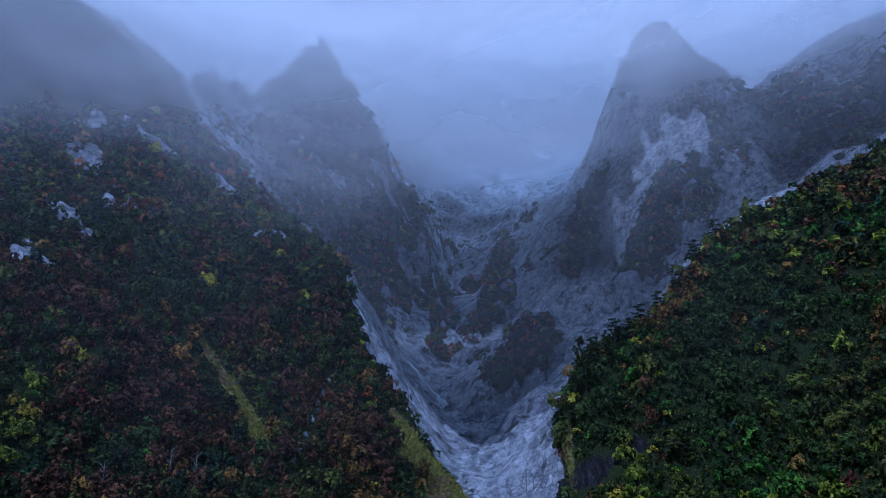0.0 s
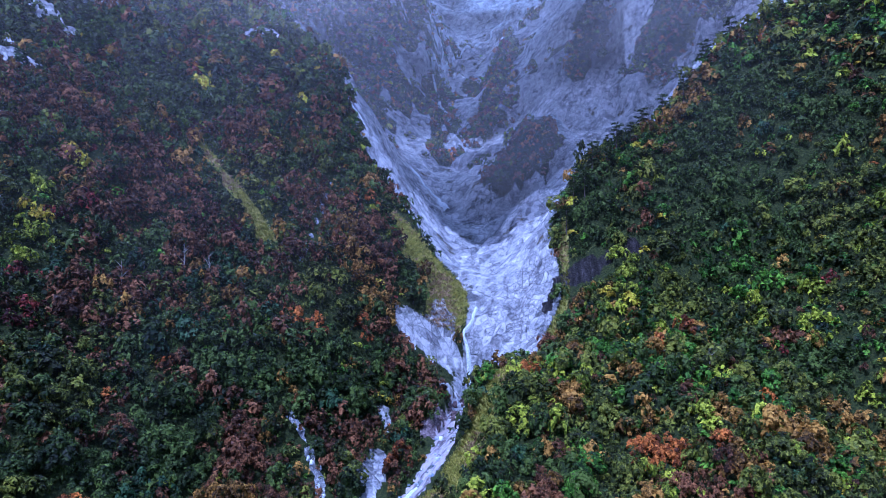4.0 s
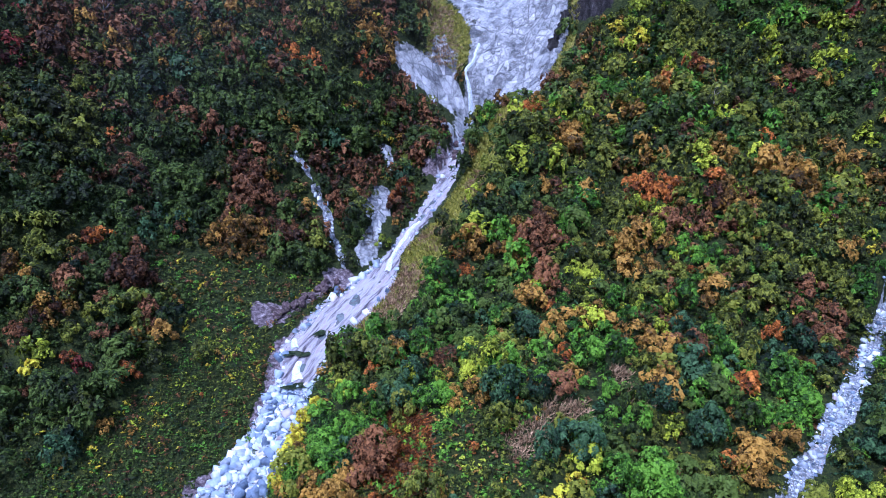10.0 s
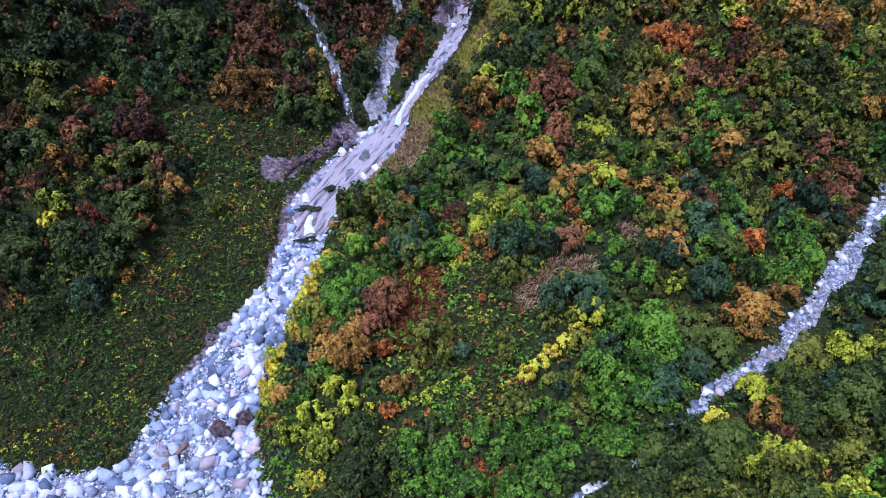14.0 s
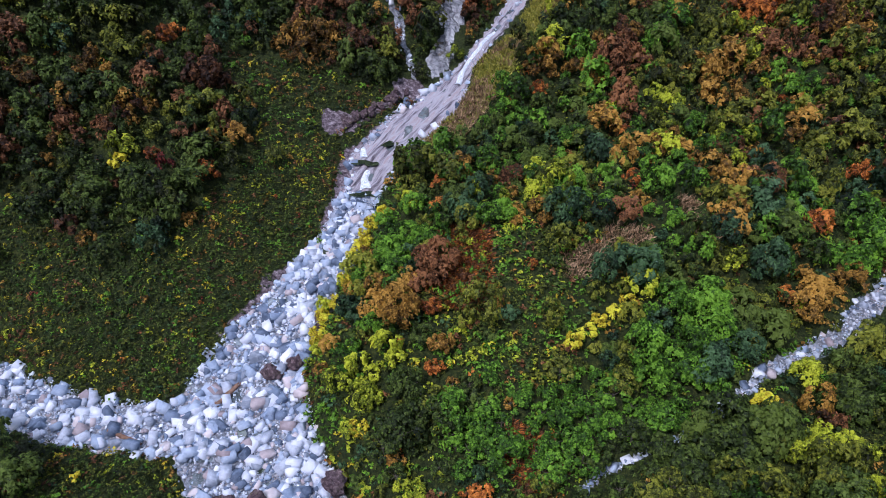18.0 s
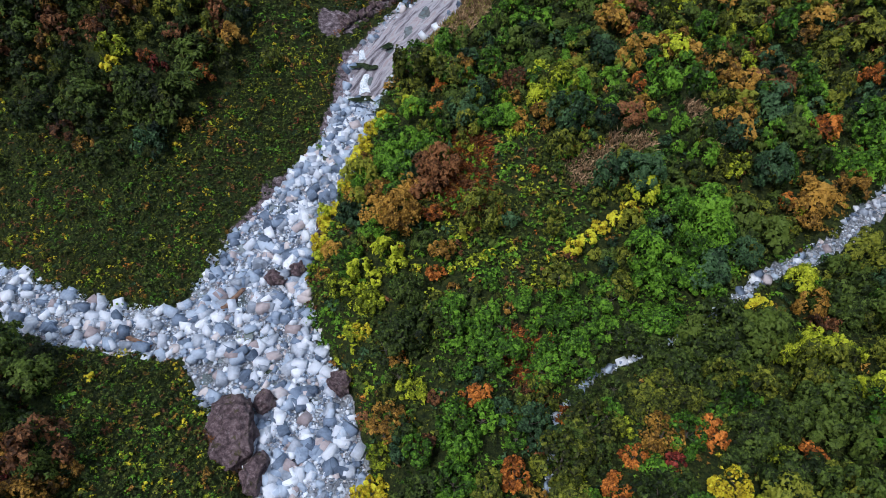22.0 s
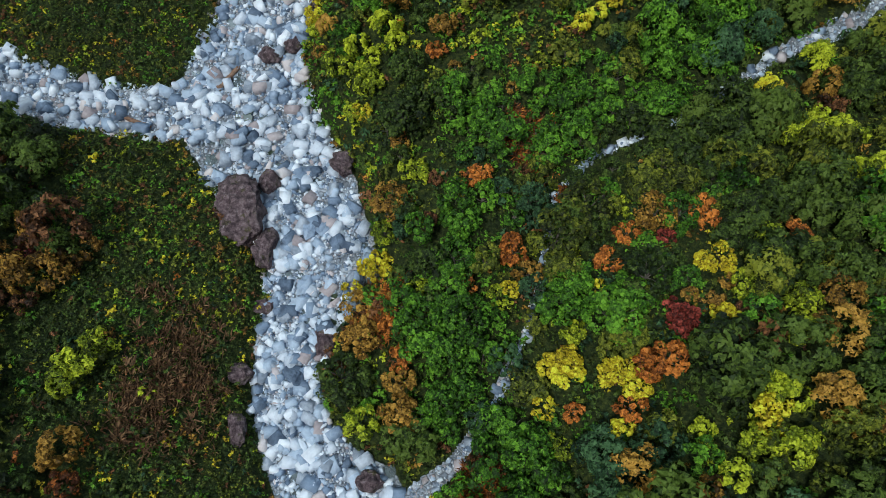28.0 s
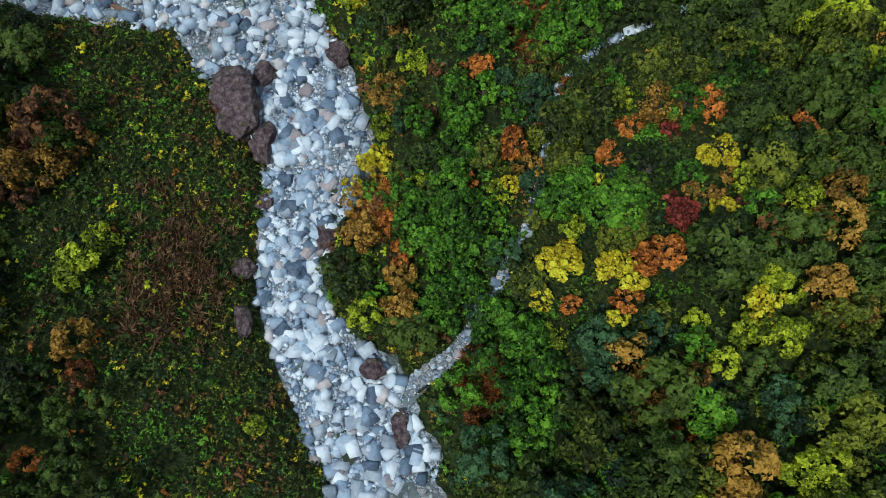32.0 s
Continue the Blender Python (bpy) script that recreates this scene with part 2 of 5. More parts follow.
    crag = n.ramp(n.noise(1.0, 7, 0.7, hung.outputs[0], 0.3), (0.42, (0.009, 0.008, 0.009)), (0.56, (0.028, 0.025, 0.027)), (0.66, (0.07, 0.066, 0.07)), (0.78, (0.24, 0.24, 0.255)))
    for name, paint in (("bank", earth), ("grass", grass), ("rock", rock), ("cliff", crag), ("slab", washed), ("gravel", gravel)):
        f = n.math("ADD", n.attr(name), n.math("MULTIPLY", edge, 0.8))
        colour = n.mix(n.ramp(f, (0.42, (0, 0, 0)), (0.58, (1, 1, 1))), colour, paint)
    h = n.math("ADD", n.math("MULTIPLY", n.noise(1.5, 8, 0.7), 0.4), n.math("MULTIPLY", n.math("ADD", fine_tone, grain), n.math("MULTIPLY", n.attr("rock"), 0.4)))
    h = n.math("ADD", h, n.math("MULTIPLY", n.mix(bigger, small_gap, large_gap), n.math("MULTIPLY", n.attr("gravel"), 0.16)))
    h = n.math("ADD", h, n.math("MULTIPLY", n.math("SUBTRACT", 1.0, lines), n.math("MULTIPLY", n.attr("rock"), 0.35)))
    n.bump(h, 1.0, 1.3)
    return n.finish(colour, 0.88, 0.2)


GROUND = ground_material()


def water_material():
    n = Nodes("creek_water")
    n.bump(n.noise(3.0, 3), 0.25, 0.05)
    n.put(n.b.inputs["Alpha"], 0.72)
    return n.finish(n.ramp(n.noise(0.4, 3), (0.35, (0.05, 0.07, 0.065)), (0.7, (0.22, 0.27, 0.29))), 0.08, 0.5)


def foam_material():
    n = Nodes("white_water")
    n.bump(n.noise(2.0, 6), 0.6, 0.2)
    return n.finish(n.ramp(n.noise(3.0, 7, 0.8), (0.36, (0.22, 0.29, 0.36)), (0.5, (0.62, 0.70, 0.76)), (0.62, (0.88, 0.90, 0.92))), 0.5, 0.4)


def pool_material():
    n = Nodes("still_pool")
    n.bump(n.noise(2.0, 3), 0.12, 0.04)
    return n.finish(n.ramp(n.noise(0.8, 3), (0.35, (0.012, 0.022, 0.012)), (0.7, (0.05, 0.065, 0.035))), 0.07, 0.5)


WATER, FOAM, POOL = water_material(), foam_material(), pool_material()


def wood_material():
    n = Nodes("weathered_log")
    n.bump(n.noise(4.0, 6), 0.6, 0.03)
    return n.finish(n.ramp(n.noise(2.0, 6), (0.3, (0.10, 0.055, 0.035)), (0.7, (0.30, 0.19, 0.13))), 0.85)


WOOD = wood_material()


def deadwood_material():
    n = Nodes("bleached_deadwood")
    n.bump(n.noise(5.0, 5), 0.5, 0.03)
    return n.finish(n.ramp(n.noise(2.0, 5), (0.3, (0.22, 0.20, 0.18)), (0.7, (0.48, 0.45, 0.42))), 0.9)


DEADWOOD = deadwood_material()


def cloud_material():
    """The bright overcast beyond the mountains."""
    n = Nodes("bright_cloud")
    glow = n.add("ShaderNodeEmission", Color=n.ramp(n.noise(0.003, 4), (0.3, (0.72, 0.86, 1.0)), (0.7, (0.86, 0.94, 1.0))), Strength=7.0)
    n.put(n.t.nodes["Material Output"].inputs[0], glow.outputs[0])
    return n.m


CLOUD = cloud_material()


def mist_material(name, z_low, z_high, thick, size, side=0.0):
    """Drifting cloud: a thin veil that thickens with height, torn by noise."""
    n = Nodes(name)
    place = n.add("ShaderNodeNewGeometry").outputs["Position"]
    split = n.add("ShaderNodeSeparateXYZ", Vector=place)
    z = n.math("ADD", split.outputs["Z"], n.math("MULTIPLY", n.math("SUBTRACT", n.noise(1.0 / size, 4, 0.5, place, 0.3), 0.5), (z_high - z_low) * 1.6))
    if side:
        z = n.math("ADD", z, n.math("MULTIPLY", split.outputs["X"], side))
    r = n.add("ShaderNodeMapRange", Value=z)
    r.interpolation_type = "SMOOTHSTEP"
    for k, v in (("From Min", z_low), ("From Max", z_high), ("To Min", 0.0), ("To Max", thick)):
        r.inputs[k].default_value = v
    white = n.add("ShaderNodeBsdfDiffuse", Color=(0.97, 0.98, 0.99, 1))
    back = n.add("ShaderNodeBsdfTranslucent", Color=(0.97, 0.98, 0.99, 1))
    cloud = n.add("ShaderNodeMixShader", Fac=0.2)
    clear = n.add("ShaderNodeBsdfTransparent")
    veil = n.add("ShaderNodeMixShader", Fac=r.outputs[0])
    for node, i, src in ((cloud, 1, white), (cloud, 2, back), (veil, 1, clear), (veil, 2, cloud)):
        n.put(node.inputs[i], src.outputs[0])
    n.put(n.t.nodes["Material Output"].inputs[0], veil.outputs[0])
    return n.m


# ---- the lie of the land: creek beds, crests and slopes as lines in plan (x east, y up the valley, z) ----
EYE_Z = 70.0

MAIN_CREEK = [(-4, -40, -7), (-4.6, -7.5, -4.5), (-6.9, -3.2, -4.0), (-10.4, 2.2, -3.2), (-15.8, 7.6, -2.6), (-18.6, 13.3, -2.0),
              (-18.3, 19.8, -1.6), (-17.6, 27.8, -1.0), (-21, 35, -0.6), (-28, 43, -0.2), (-31.5, 51, 0.6), (-31, 58, 1.6),
              (-28, 67, 3.2), (-25, 76, 5.0), (-23, 87, 8.0), (-22, 94, 10.0), (-18, 101, 12.0), (-13, 111, 13.2), (-10, 119, 14.5),
              (-6, 127, 18.0), (0, 143, 21.5), (9, 180, 27.0)]
MAIN_WIDTH = [6, 6.2, 5.6, 5.4, 3.6, 3.4, 4.0, 6.0, 6.5, 8.0, 7.5, 6.2, 4.6, 3.6, 3.2, 4.2, 5.0, 4.0, 2.0, 1.8, 2.4, 3.2]
UPPER_CREEK = [(7, 186, 39.6), (13, 225, 52), (-2, 290, 67), (-14, 340, 95), (6, 430, 133), (-8, 480, 172), (3, 510, 190),
               (-13, 600, 281), (-25, 690, 379)]
WEST_CREEK = [(-34, 47, 0.5), (-40, 44.5, 0.8), (-50, 44, 1.4), (-61, 46, 2.2), (-78, 50, 4), (-100, 55, 8)]
WEST_WIDTH = [4.5, 4.0, 3.9, 4.2, 4, 4]
EAST_CREEK = [(-6, 2.5, -3.3), (-4.2, 3.5, -3.0), (0.2, 7.6, -2.4), (4.0, 14.6, -1.2), (6.8, 22.9, 0.0), (8.8, 39.1, 0.8), (13.1, 44.7, 1.2),
              (24, 51, 1.8), (35, 61, 2.8), (46, 68, 4.0), (56, 78, 6.0), (65, 88, 8.5), (76, 101, 11.0), (98, 130, 17)]
EAST_WIDTH = [1.2, 1.1, 0.8, 0.55, 0.4, 0.28, 0.28, 0.4, 0.8, 1.4, 1.6, 1.5, 1.6, 2.0]
WEST_CREST = [(2, 152, 30), (3, 198, 52.4), (-12, 218, 72.3), (-28, 240, 97.5), (-42, 265, 129.3), (-73, 291, 158.6),
              (-106, 323, 195.4), (-147, 361, 241.7), (-182, 401, 293), (-243, 437, 345)]
EAST_CREST = [(-13, 100, 13.7), (-4, 116, 20.0), (6, 141, 26.8), (15, 161, 34.9), (33, 187, 48.8), (35, 205, 68.5),
              (44, 215, 89.3), (67, 218, 100.6), (92, 227, 129.8), (138, 232, 155), (167, 237, 168.2), (260, 250, 210)]
EAST_GULLY = [(36, 298, 84), (72, 322, 104), (133, 367, 168), (198, 437, 242), (70, 262, 96), (100, 275, 118), (48, 245, 72)]
# slopes: bearing and elevation from the hovering point, and level distance
WEST_SLOPE = [(-45, -40, 78), (-34, -28, 100), (-33, -15, 128), (-30, -8, 155), (-30, 5.6, 195), (-31, 12, 235), (-32, 20, 300),
              (-33, 28, 385), (-23, -30, 99), (-23, -20, 127), (-20, -10, 155), (-18, -2.7, 185), (-18, 8, 225), (-20, 16, 277),
              (-14, -23, 122), (-10, -14, 150), (-8, -5, 180), (-4, -16, 157), (-60, -30, 100), (-60, 0, 190), (-60, 25, 350)]
EAST_SLOPE = [(11, -18, 138), (1, -33, 93), (8, -25, 112), (20, -30, 100), (24, -12.5, 160), (27, -30, 103), (30, -20, 131),
              (20, -5, 190), (15, -10, 170), (28, 2, 213), (20, 4, 208), (39, -15, 145), (38, -5, 182), (38, 10, 228),
              (52, -15, 150), (55, 5, 205)]
HIGH_FACES = [(4.5, -2.6, 240), (8, 2.2, 262), (8, 8.6, 315), (-6, 9, 330), (-4, 4.5, 300), (4.6, 11.7, 470), (15, 11.3, 400),
              (10, 16.3, 450), (-4, 15.2, 480), (-7, 12.6, 420), (-17, 20.6, 560), (-13, 16.4, 410), (-6.5, 14, 430), (-9, 21, 500), (18, 20.7, 470),
              (28, 24, 480), (33, 27.5, 560), (1, 21.4, 700), (6, 20, 680), (30, 19, 420), (0, 27, 1000), (40, 26, 1000), (-40, 27, 1000)]
BANKS = [(-29, 26, 1.5), (-25, 8, 1), (-16, -8, -1), (-45, 30, 5), (-45, 10, 8), (-40, -10, 9), (-75, 20, 17), (-60, 34, 7), (-46, 37, 3.5),
         (15, 20, 3), (30, 20, 8), (60, 20, 18), (40, 40, 6), (60, 50, 11), (20, -10, 4), (60, -20, 22), (90, 60, 19), (130, 60, 36),
         (-8, 28, 2), (-9, 18, 0.5), (0, 30, 3.2), (-11, 44, 4.5), (0, 45, 5), (-16, 60, 7), (0, 60, 8), (20, 65, 8), (-5, 80, 12), (15, 85, 13.5),
         (40, 85, 12), (-13, 88, 11), (-80, -60, 20), (80, -90, 30), (0, -120, -2)]


# wooded ribs on the bare rock: plan line, half-width, how far they stand out
RIBS = [([(77, 528), (48, 514), (36, 457), (27, 410)], 13, 7), ([(106, 450), (91, 422), (79, 412)], 11, 6),
        ([(178, 444), (178, 389), (149, 385), (125, 374)], 14, 6), ([(234, 400), (221, 372)], 18, 6), ([(241, 367), (262, 361), (300, 380)], 26, 4),
        ([(-120, 590), (-100, 540), (-80, 500), (-58, 470), (-45, 450)], 72, 0), ([(32, 309), (44, 303)], 9, 6),
        ([(182, 520), (215, 470), (235, 430)], 24, 0)]
# bare patches in the woods: x, y, and the two half-widths
BARE = [(-6, 179, 5, 5), (-3, 177, 6, 7), (1.5, 173, 6, 8), (5, 170, 5, 8), (0, 182, 5, 5), (-12.6, 150, 1.8, 5), (-12.9, 141, 1.9, 6), (-13.5, 132, 2.1, 6), (-14.2, 123, 2.4, 5),
        (-148, 293, 6, 5), (-137, 293, 7, 5), (-126, 291.6, 8, 6), (-157, 281, 5, 6), (-147, 257, 6, 7), (-125, 194, 9, 4), (-135, 192, 7, 4), (-125, 242, 9, 6),
        (-66.6, 262, 5, 4), (-97, 290, 5, 5), (-133, 222, 9, 5)]
SCREE = [(-31.4, 139.5, 0), (-26.9, 134.3, 0), (-23.8, 129, 0), (-21.2, 123.1, 0), (-19.1, 117.9, 0)]
# dark cliff below the pines, purple rock along the bank, and two tracks of dry grass and stones up the west slope
CLIFF = [(29, 187.6, 0), (33, 191.2, 0), (37, 190.6, 0), (42, 188.8, 0), (49, 188, 0), (53, 188.4, 0)]
PURPLE = [(-30.5, 100.2, 0), (-28.1, 101.6, 0), (-24.4, 106, 0), (-21.3, 110.6, 0), (-18.8, 114, 0)]
GORGE = [(-1, 150, 0), (3, 160, 0), (6.5, 171, 0)]
TRACK = [(-72, 203, 0), (-60.8, 195.5, 0), (-55.3, 191.6, 0), (-49.8, 187, 0), (-44.3, 182.6, 0)]
RILL = [(-33.5, 213.8, 0), (-35.5, 198.8, 0), (-36.9, 187.4, 0), (-38, 180.8, 0)]
# x, y, radius of dry grass among the woods
STRAW = [(10.4, 70.0, 2.0), (12.8, 72, 2.4), (16.3, 75.5, 2.3), (18.7, 76, 1.6), (28.1, 78, 1.5), (26.5, 83.5, 1.7), (27.6, 80.5, 1.2)]


def side_of(line, x, y):
    """Signed distance in plan from a line: positive on its left."""
    best, out = np.full(x.shape, 1e9), np.zeros(x.shape)
    for (ax, ay, *_), (bx, by, *_) in zip(line[:-1], line[1:]):
        k = np.clip(((x - ax) * (bx - ax) + (y - ay) * (by - ay)) / ((bx - ax) ** 2 + (by - ay) ** 2), 0, 1)
        d = np.hypot(x - ax - k * (bx - ax), y - ay - k * (by - ay))
        cross = (bx - ax) * (y - ay) - (by - ay) * (x - ax)
        out = np.where(d < best, np.where(cross >= 0, d, -d), out)
        best = np.minimum(d, best)
    return out


def from_bearing(rows):
    return [(d * math.sin(radians(a)), d * math.cos(radians(a)), EYE_Z + d * math.tan(radians(e))) for a, e, d in rows]


def spline_surface():
    """Bends one smooth sheet through the lines of the land."""
    pts = np.array(MAIN_CREEK + UPPER_CREEK + WEST_CREEK[1:] + EAST_CREEK[2:] + WEST_CREST + EAST_CREST + EAST_GULLY + BANKS
                   + from_bearing(WEST_SLOPE + EAST_SLOPE + HIGH_FACES), float)
    q = pts[:, :2] / 100

    def kernel(a, b):
        r2 = ((a[:, None] - b[None]) ** 2).sum(2) + 1e-9
        return 0.5 * r2 * np.log(r2)
    n = len(q)
    m = np.zeros((n + 3, n + 3))
    m[:n, :n] = kernel(q, q) + 0.0006 * np.eye(n)
    m[:n, n], m[:n, n + 1:] = 1, q
    m[n:, :n] = m[:n, n:].T
    w = np.linalg.solve(m, np.concatenate([pts[:, 2], np.zeros(3)]))

    def f(x, y):
        out = np.empty(x.size)
        p = np.stack([x.ravel(), y.ravel()], 1) / 100
        for i in range(0, len(p), 20000):
            c = p[i:i + 20000]
            out[i:i + 20000] = kernel(c, q) @ w[:n] + w[n] + c @ w[n + 1:]
        return out.reshape(x.shape)
    return f


def lattice(ix, iy, seed):
    h = (ix.astype(np.int64) * 374761393 + iy.astype(np.int64) * 668265263 + seed * 974634541) & 0x7FFFFFFF
    h = ((h ^ (h >> 13)) * 1274126177) & 0x7FFFFFFF
    return ((h ^ (h >> 16)) & 0xFFFF) / 65535.0


def noise2(x, y, seed=0):
    """Smooth noise from -1 to 1."""
    x, y = np.asarray(x, float), np.asarray(y, float)
    ix, iy = np.floor(x), np.floor(y)
    u, v = x - ix, y - iy
    u, v = u * u * u * (u * (u * 6 - 15) + 10), v * v * v * (v * (v * 6 - 15) + 10)
    a, b = lattice(ix, iy, seed), lattice(ix + 1, iy, seed)
    c, d = lattice(ix, iy + 1, seed), lattice(ix + 1, iy + 1, seed)
    return 2 * (a + (b - a) * u + (c - a) * v + (a - b - c + d) * u * v) - 1


def fbm(x, y, octaves, seed=0, ridged=False):
    total, amp = 0, 1.0
    for k in range(octaves):
        n = noise2(x * 2 ** k + 17.3 * k, y * 2 ** k - 9.1 * k, seed + k)
        total = total + amp * ((1 - 2 * np.abs(n)) if ridged else n)
        amp *= 0.5
    return total


def smooth(a, b, v):
    t = np.clip((v - a) / (b - a), 0, 1)
    return t * t * (3 - 2 * t)


def along(line, widths, x, y):
    """Distance to a line in plan, the line's height there, its half-width, and how far along it (in vertices)."""
    best = np.full(x.shape, 1e9)
    z, w, s = np.zeros(x.shape), np.ones(x.shape), np.zeros(x.shape)
    for i in range(len(line) - 1):
        (ax, ay, az), (bx, by, bz) = line[i], line[i + 1]
        k = np.clip(((x - ax) * (bx - ax) + (y - ay) * (by - ay)) / ((bx - ax) ** 2 + (by - ay) ** 2), 0, 1)
        d = np.hypot(x - ax - k * (bx - ax), y - ay - k * (by - ay))
        near = d < best
        best = np.where(near, d, best)
        z = np.where(near, az + k * (bz - az), z)
        w = np.where(near, widths[i] + k * (widths[i + 1] - widths[i]), w)
        s = np.where(near, i + k, s)
    return best, z, w, s


def spire(x, y, px, py, pz, left, right, front):
    """A steep rock tower: its height falls away by its own slope to the west, the east and the front."""
    dx, dy = x - px, y - py
    turn = 7 * noise2(x / 26, y / 26, 71) + 9 * fbm(x / 30, y / 70, 4, 73, True) + 2.5 * noise2(x / 8, y / 8, 72)
    r = np.sqrt((dx * np.where(dx < 0, left, right)) ** 2 + (dy * front) ** 2)
    return pz + 4 - r + turn


base = spline_surface()


def ground(x, y, masks=False):
    """Height of the ground, and how far it is gravel, bare rock or grass."""
    x, y = np.asarray(x, float), np.asarray(y, float)
    h = base(x, y)
    far = np.hypot(x, y)
    for px, py, pz, a, b, c in ((-120, 590, 418, 1.15, 1.6, 1.5), (182, 535, 418, 2.3, 1.45, 1.3), (-216, 570, 393, 2.0, 1.3, 1.2),
                                (-262, 480, 370, 1.2, 1.6, 1.0)):
        h = np.maximum(h, spire(x, y, px, py, pz, a, b, c))
    d1, z1, w1, s1 = along(MAIN_CREEK, MAIN_WIDTH, x, y)
    d2, z2, w2, s2 = along(WEST_CREEK, WEST_WIDTH, x, y)
    d3, z3, w3, s3 = along(EAST_CREEK, EAST_WIDTH, x, y)
    wob = 1 + 0.18 * noise2(x / 6, y / 6, 5) + 0.12 * noise2(x / 2.5, y / 2.5, 6)
    g1, g2 = d1 / (w1 * wob), d2 / (w2 * wob)
    g3 = d3 / (w3 * np.maximum(0.3, wob + 0.7 * noise2(x / 3.5, y / 3.5, 8) - 0.1))
    # bare rock lies between the two crests, above the fall
    inside = np.minimum(-side_of(WEST_CREST, x, y), side_of(EAST_CREST, x, y))
    ragged = fbm(x / 24, y / 24, 4, 11)
    torn = fbm(x / 5, y / 5, 3, 13)
    rock = smooth(-1, 4, inside + np.clip(far / 60, 2, 6) * ragged - 1) * smooth(160, 182, y)
    for px, py, ax, ay in BARE:
        rock = np.maximum(rock, 1 - smooth(0.7, 1.15, np.hypot((x - px) / ax, (y - py) / ay) + 0.6 * ragged + 0.75 * torn))
    rise = 0
    for line, half, raised in RIBS:
        d = along([(*p, 0) for p in line], [half] * len(line), x, y)[0] / half
        rock = rock * (1 - (1 - smooth(0.55, 1.1, d + 0.6 * ragged + 0.5 * torn)))
        rise = rise + raised * (1 - smooth(0.2, 1.3, d))
    rough = np.clip(far / 300, 0.15, 2.5)
    # slabs are fluted down the fall line, towards the creek
    flute = y - 0.7 * np.abs(x - 4)
    flute = flute + 9 * fbm(x / 50, y / 50, 3, 39)
    slab = 1.2 * fbm(flute / 34, x / 50, 4, 31, True) + 0.6 * fbm(x / 11, y / 11, 3, 35, True) + 2.2 * fbm(x / 24, y / 24, 5, 37, True)
    h = h + rise + rough * (0.9 * fbm(x / 14, y / 14, 3, 21)) + rock * rough * slab
    for g, z in ((g1, z1), (g2, z2), (g3, z3)):
        bed = z + 0.25 * noise2(x / 2.2, y / 2.2, 41) + 0.12 * noise2(x / 0.9, y / 0.9, 42)
        h = h + (bed - h) * (1 - smooth(0.95, 1.5, g))
    if not masks:
        return h
    gravel = np.maximum.reduce([1 - smooth(0.92, 1.06, g) for g in (g1, g2, g3)])
    d5, z5, w5, s5 = along(EAST_CREST[:6], [3.8, 3.5, 2.6, 1.7, 1.2, 1.0], x - 1.6, y)
    grass = (1 - smooth(0.7, 1.2, d5 / w5 + 0.25 * noise2(x / 3, y / 3, 51)))
    brow = side_of(WEST_CREST, x, y)
    brow = np.abs(brow - 2.2) / 5.2 + 0.7 * torn + 0.4 * ragged
    grass = np.maximum(grass, (1 - smooth(0.75, 1.2, brow)) * smooth(183, 189, y) * (1 - smooth(206, 222, y)))
    grass = np.maximum(grass, 1 - smooth(0.7, 1.2, along(TRACK, [1] * 5, x, y)[0] / 1.2 + 0.9 * torn))
    gravel = np.maximum(gravel, 1 - smooth(0.8, 1.2, along(SCREE, [1] * 5, x, y)[0] / 0.6 + 0.5 * ragged + 1.1 * torn))
    gravel = np.maximum(gravel, 0.9 - smooth(0.8, 1.2, along(RILL, [1] * 4, x, y)[0] / 0.5 + 0.6 * torn))
    cliff = 1 - smooth(0.7, 1.15, along(CLIFF, [1] * 6, x, y)[0] / 1.8 + 0.8 * torn)
    bank = (1 - smooth(1.05, 1.5, g1 + 0.25 * torn)) * smooth(55, 64, y) * (1 - smooth(98, 112, y)) * smooth(-0.5, 0.5, side_of(MAIN_CREEK, x, y))
    bank = np.maximum(bank, 1 - smooth(0.7, 1.2, along(PURPLE, [1] * 5, x, y)[0] / 2.3 + 0.9 * torn))
    bank = np.maximum(bank, 1 - smooth(0.7, 1.2, along(GORGE, [1] * 3, x, y)[0] / 3.0 + 0.6 * torn))
    # smooth slab where the creek leaves the gorge
    slab_part = smooth(84, 89, y - 2 * noise2(x / 2, y / 2, 44)) * (1 - smooth(150, 175, y)) * (1 - smooth(0.9, 1.15, g1))
    gravel = gravel * (1 - smooth(0.3, 0.6, slab_part))
    return h, gravel, rock, grass, bank, slab_part, cliff




# ---- mesh helpers ----
def mesh_from(name, verts, faces, material, tone=None, flat=True):
    """A mesh from arrays; every face has the same number of corners."""
    me = bpy.data.meshes.new(name)
    verts, faces = np.ascontiguousarray(verts, np.float32), np.ascontiguousarray(faces, np.int32)
    k = faces.shape[1]
    me.vertices.add(len(verts))
    me.vertices.foreach_set("co", verts.ravel())
    me.loops.add(faces.size)
    me.loops.foreach_set("vertex_index", faces.ravel())
    me.polygons.add(len(faces))
    me.polygons.foreach_set("loop_start", np.arange(0, faces.size, k, dtype=np.int32))
    if not flat:
        me.polygons.foreach_set("use_smooth", np.ones(len(faces), bool))
    me.materials.append(material)
    if tone is not None:
        me.attributes.new("tone", "FLOAT", "POINT").data.foreach_set("value", np.ascontiguousarray(tone, np.float32))
    me.update(calc_edges=True)
    return me


def part(name, me, parent, label=""):
    ob = new(name, me)
    ob.parent = parent
    return tagged(ob, label)


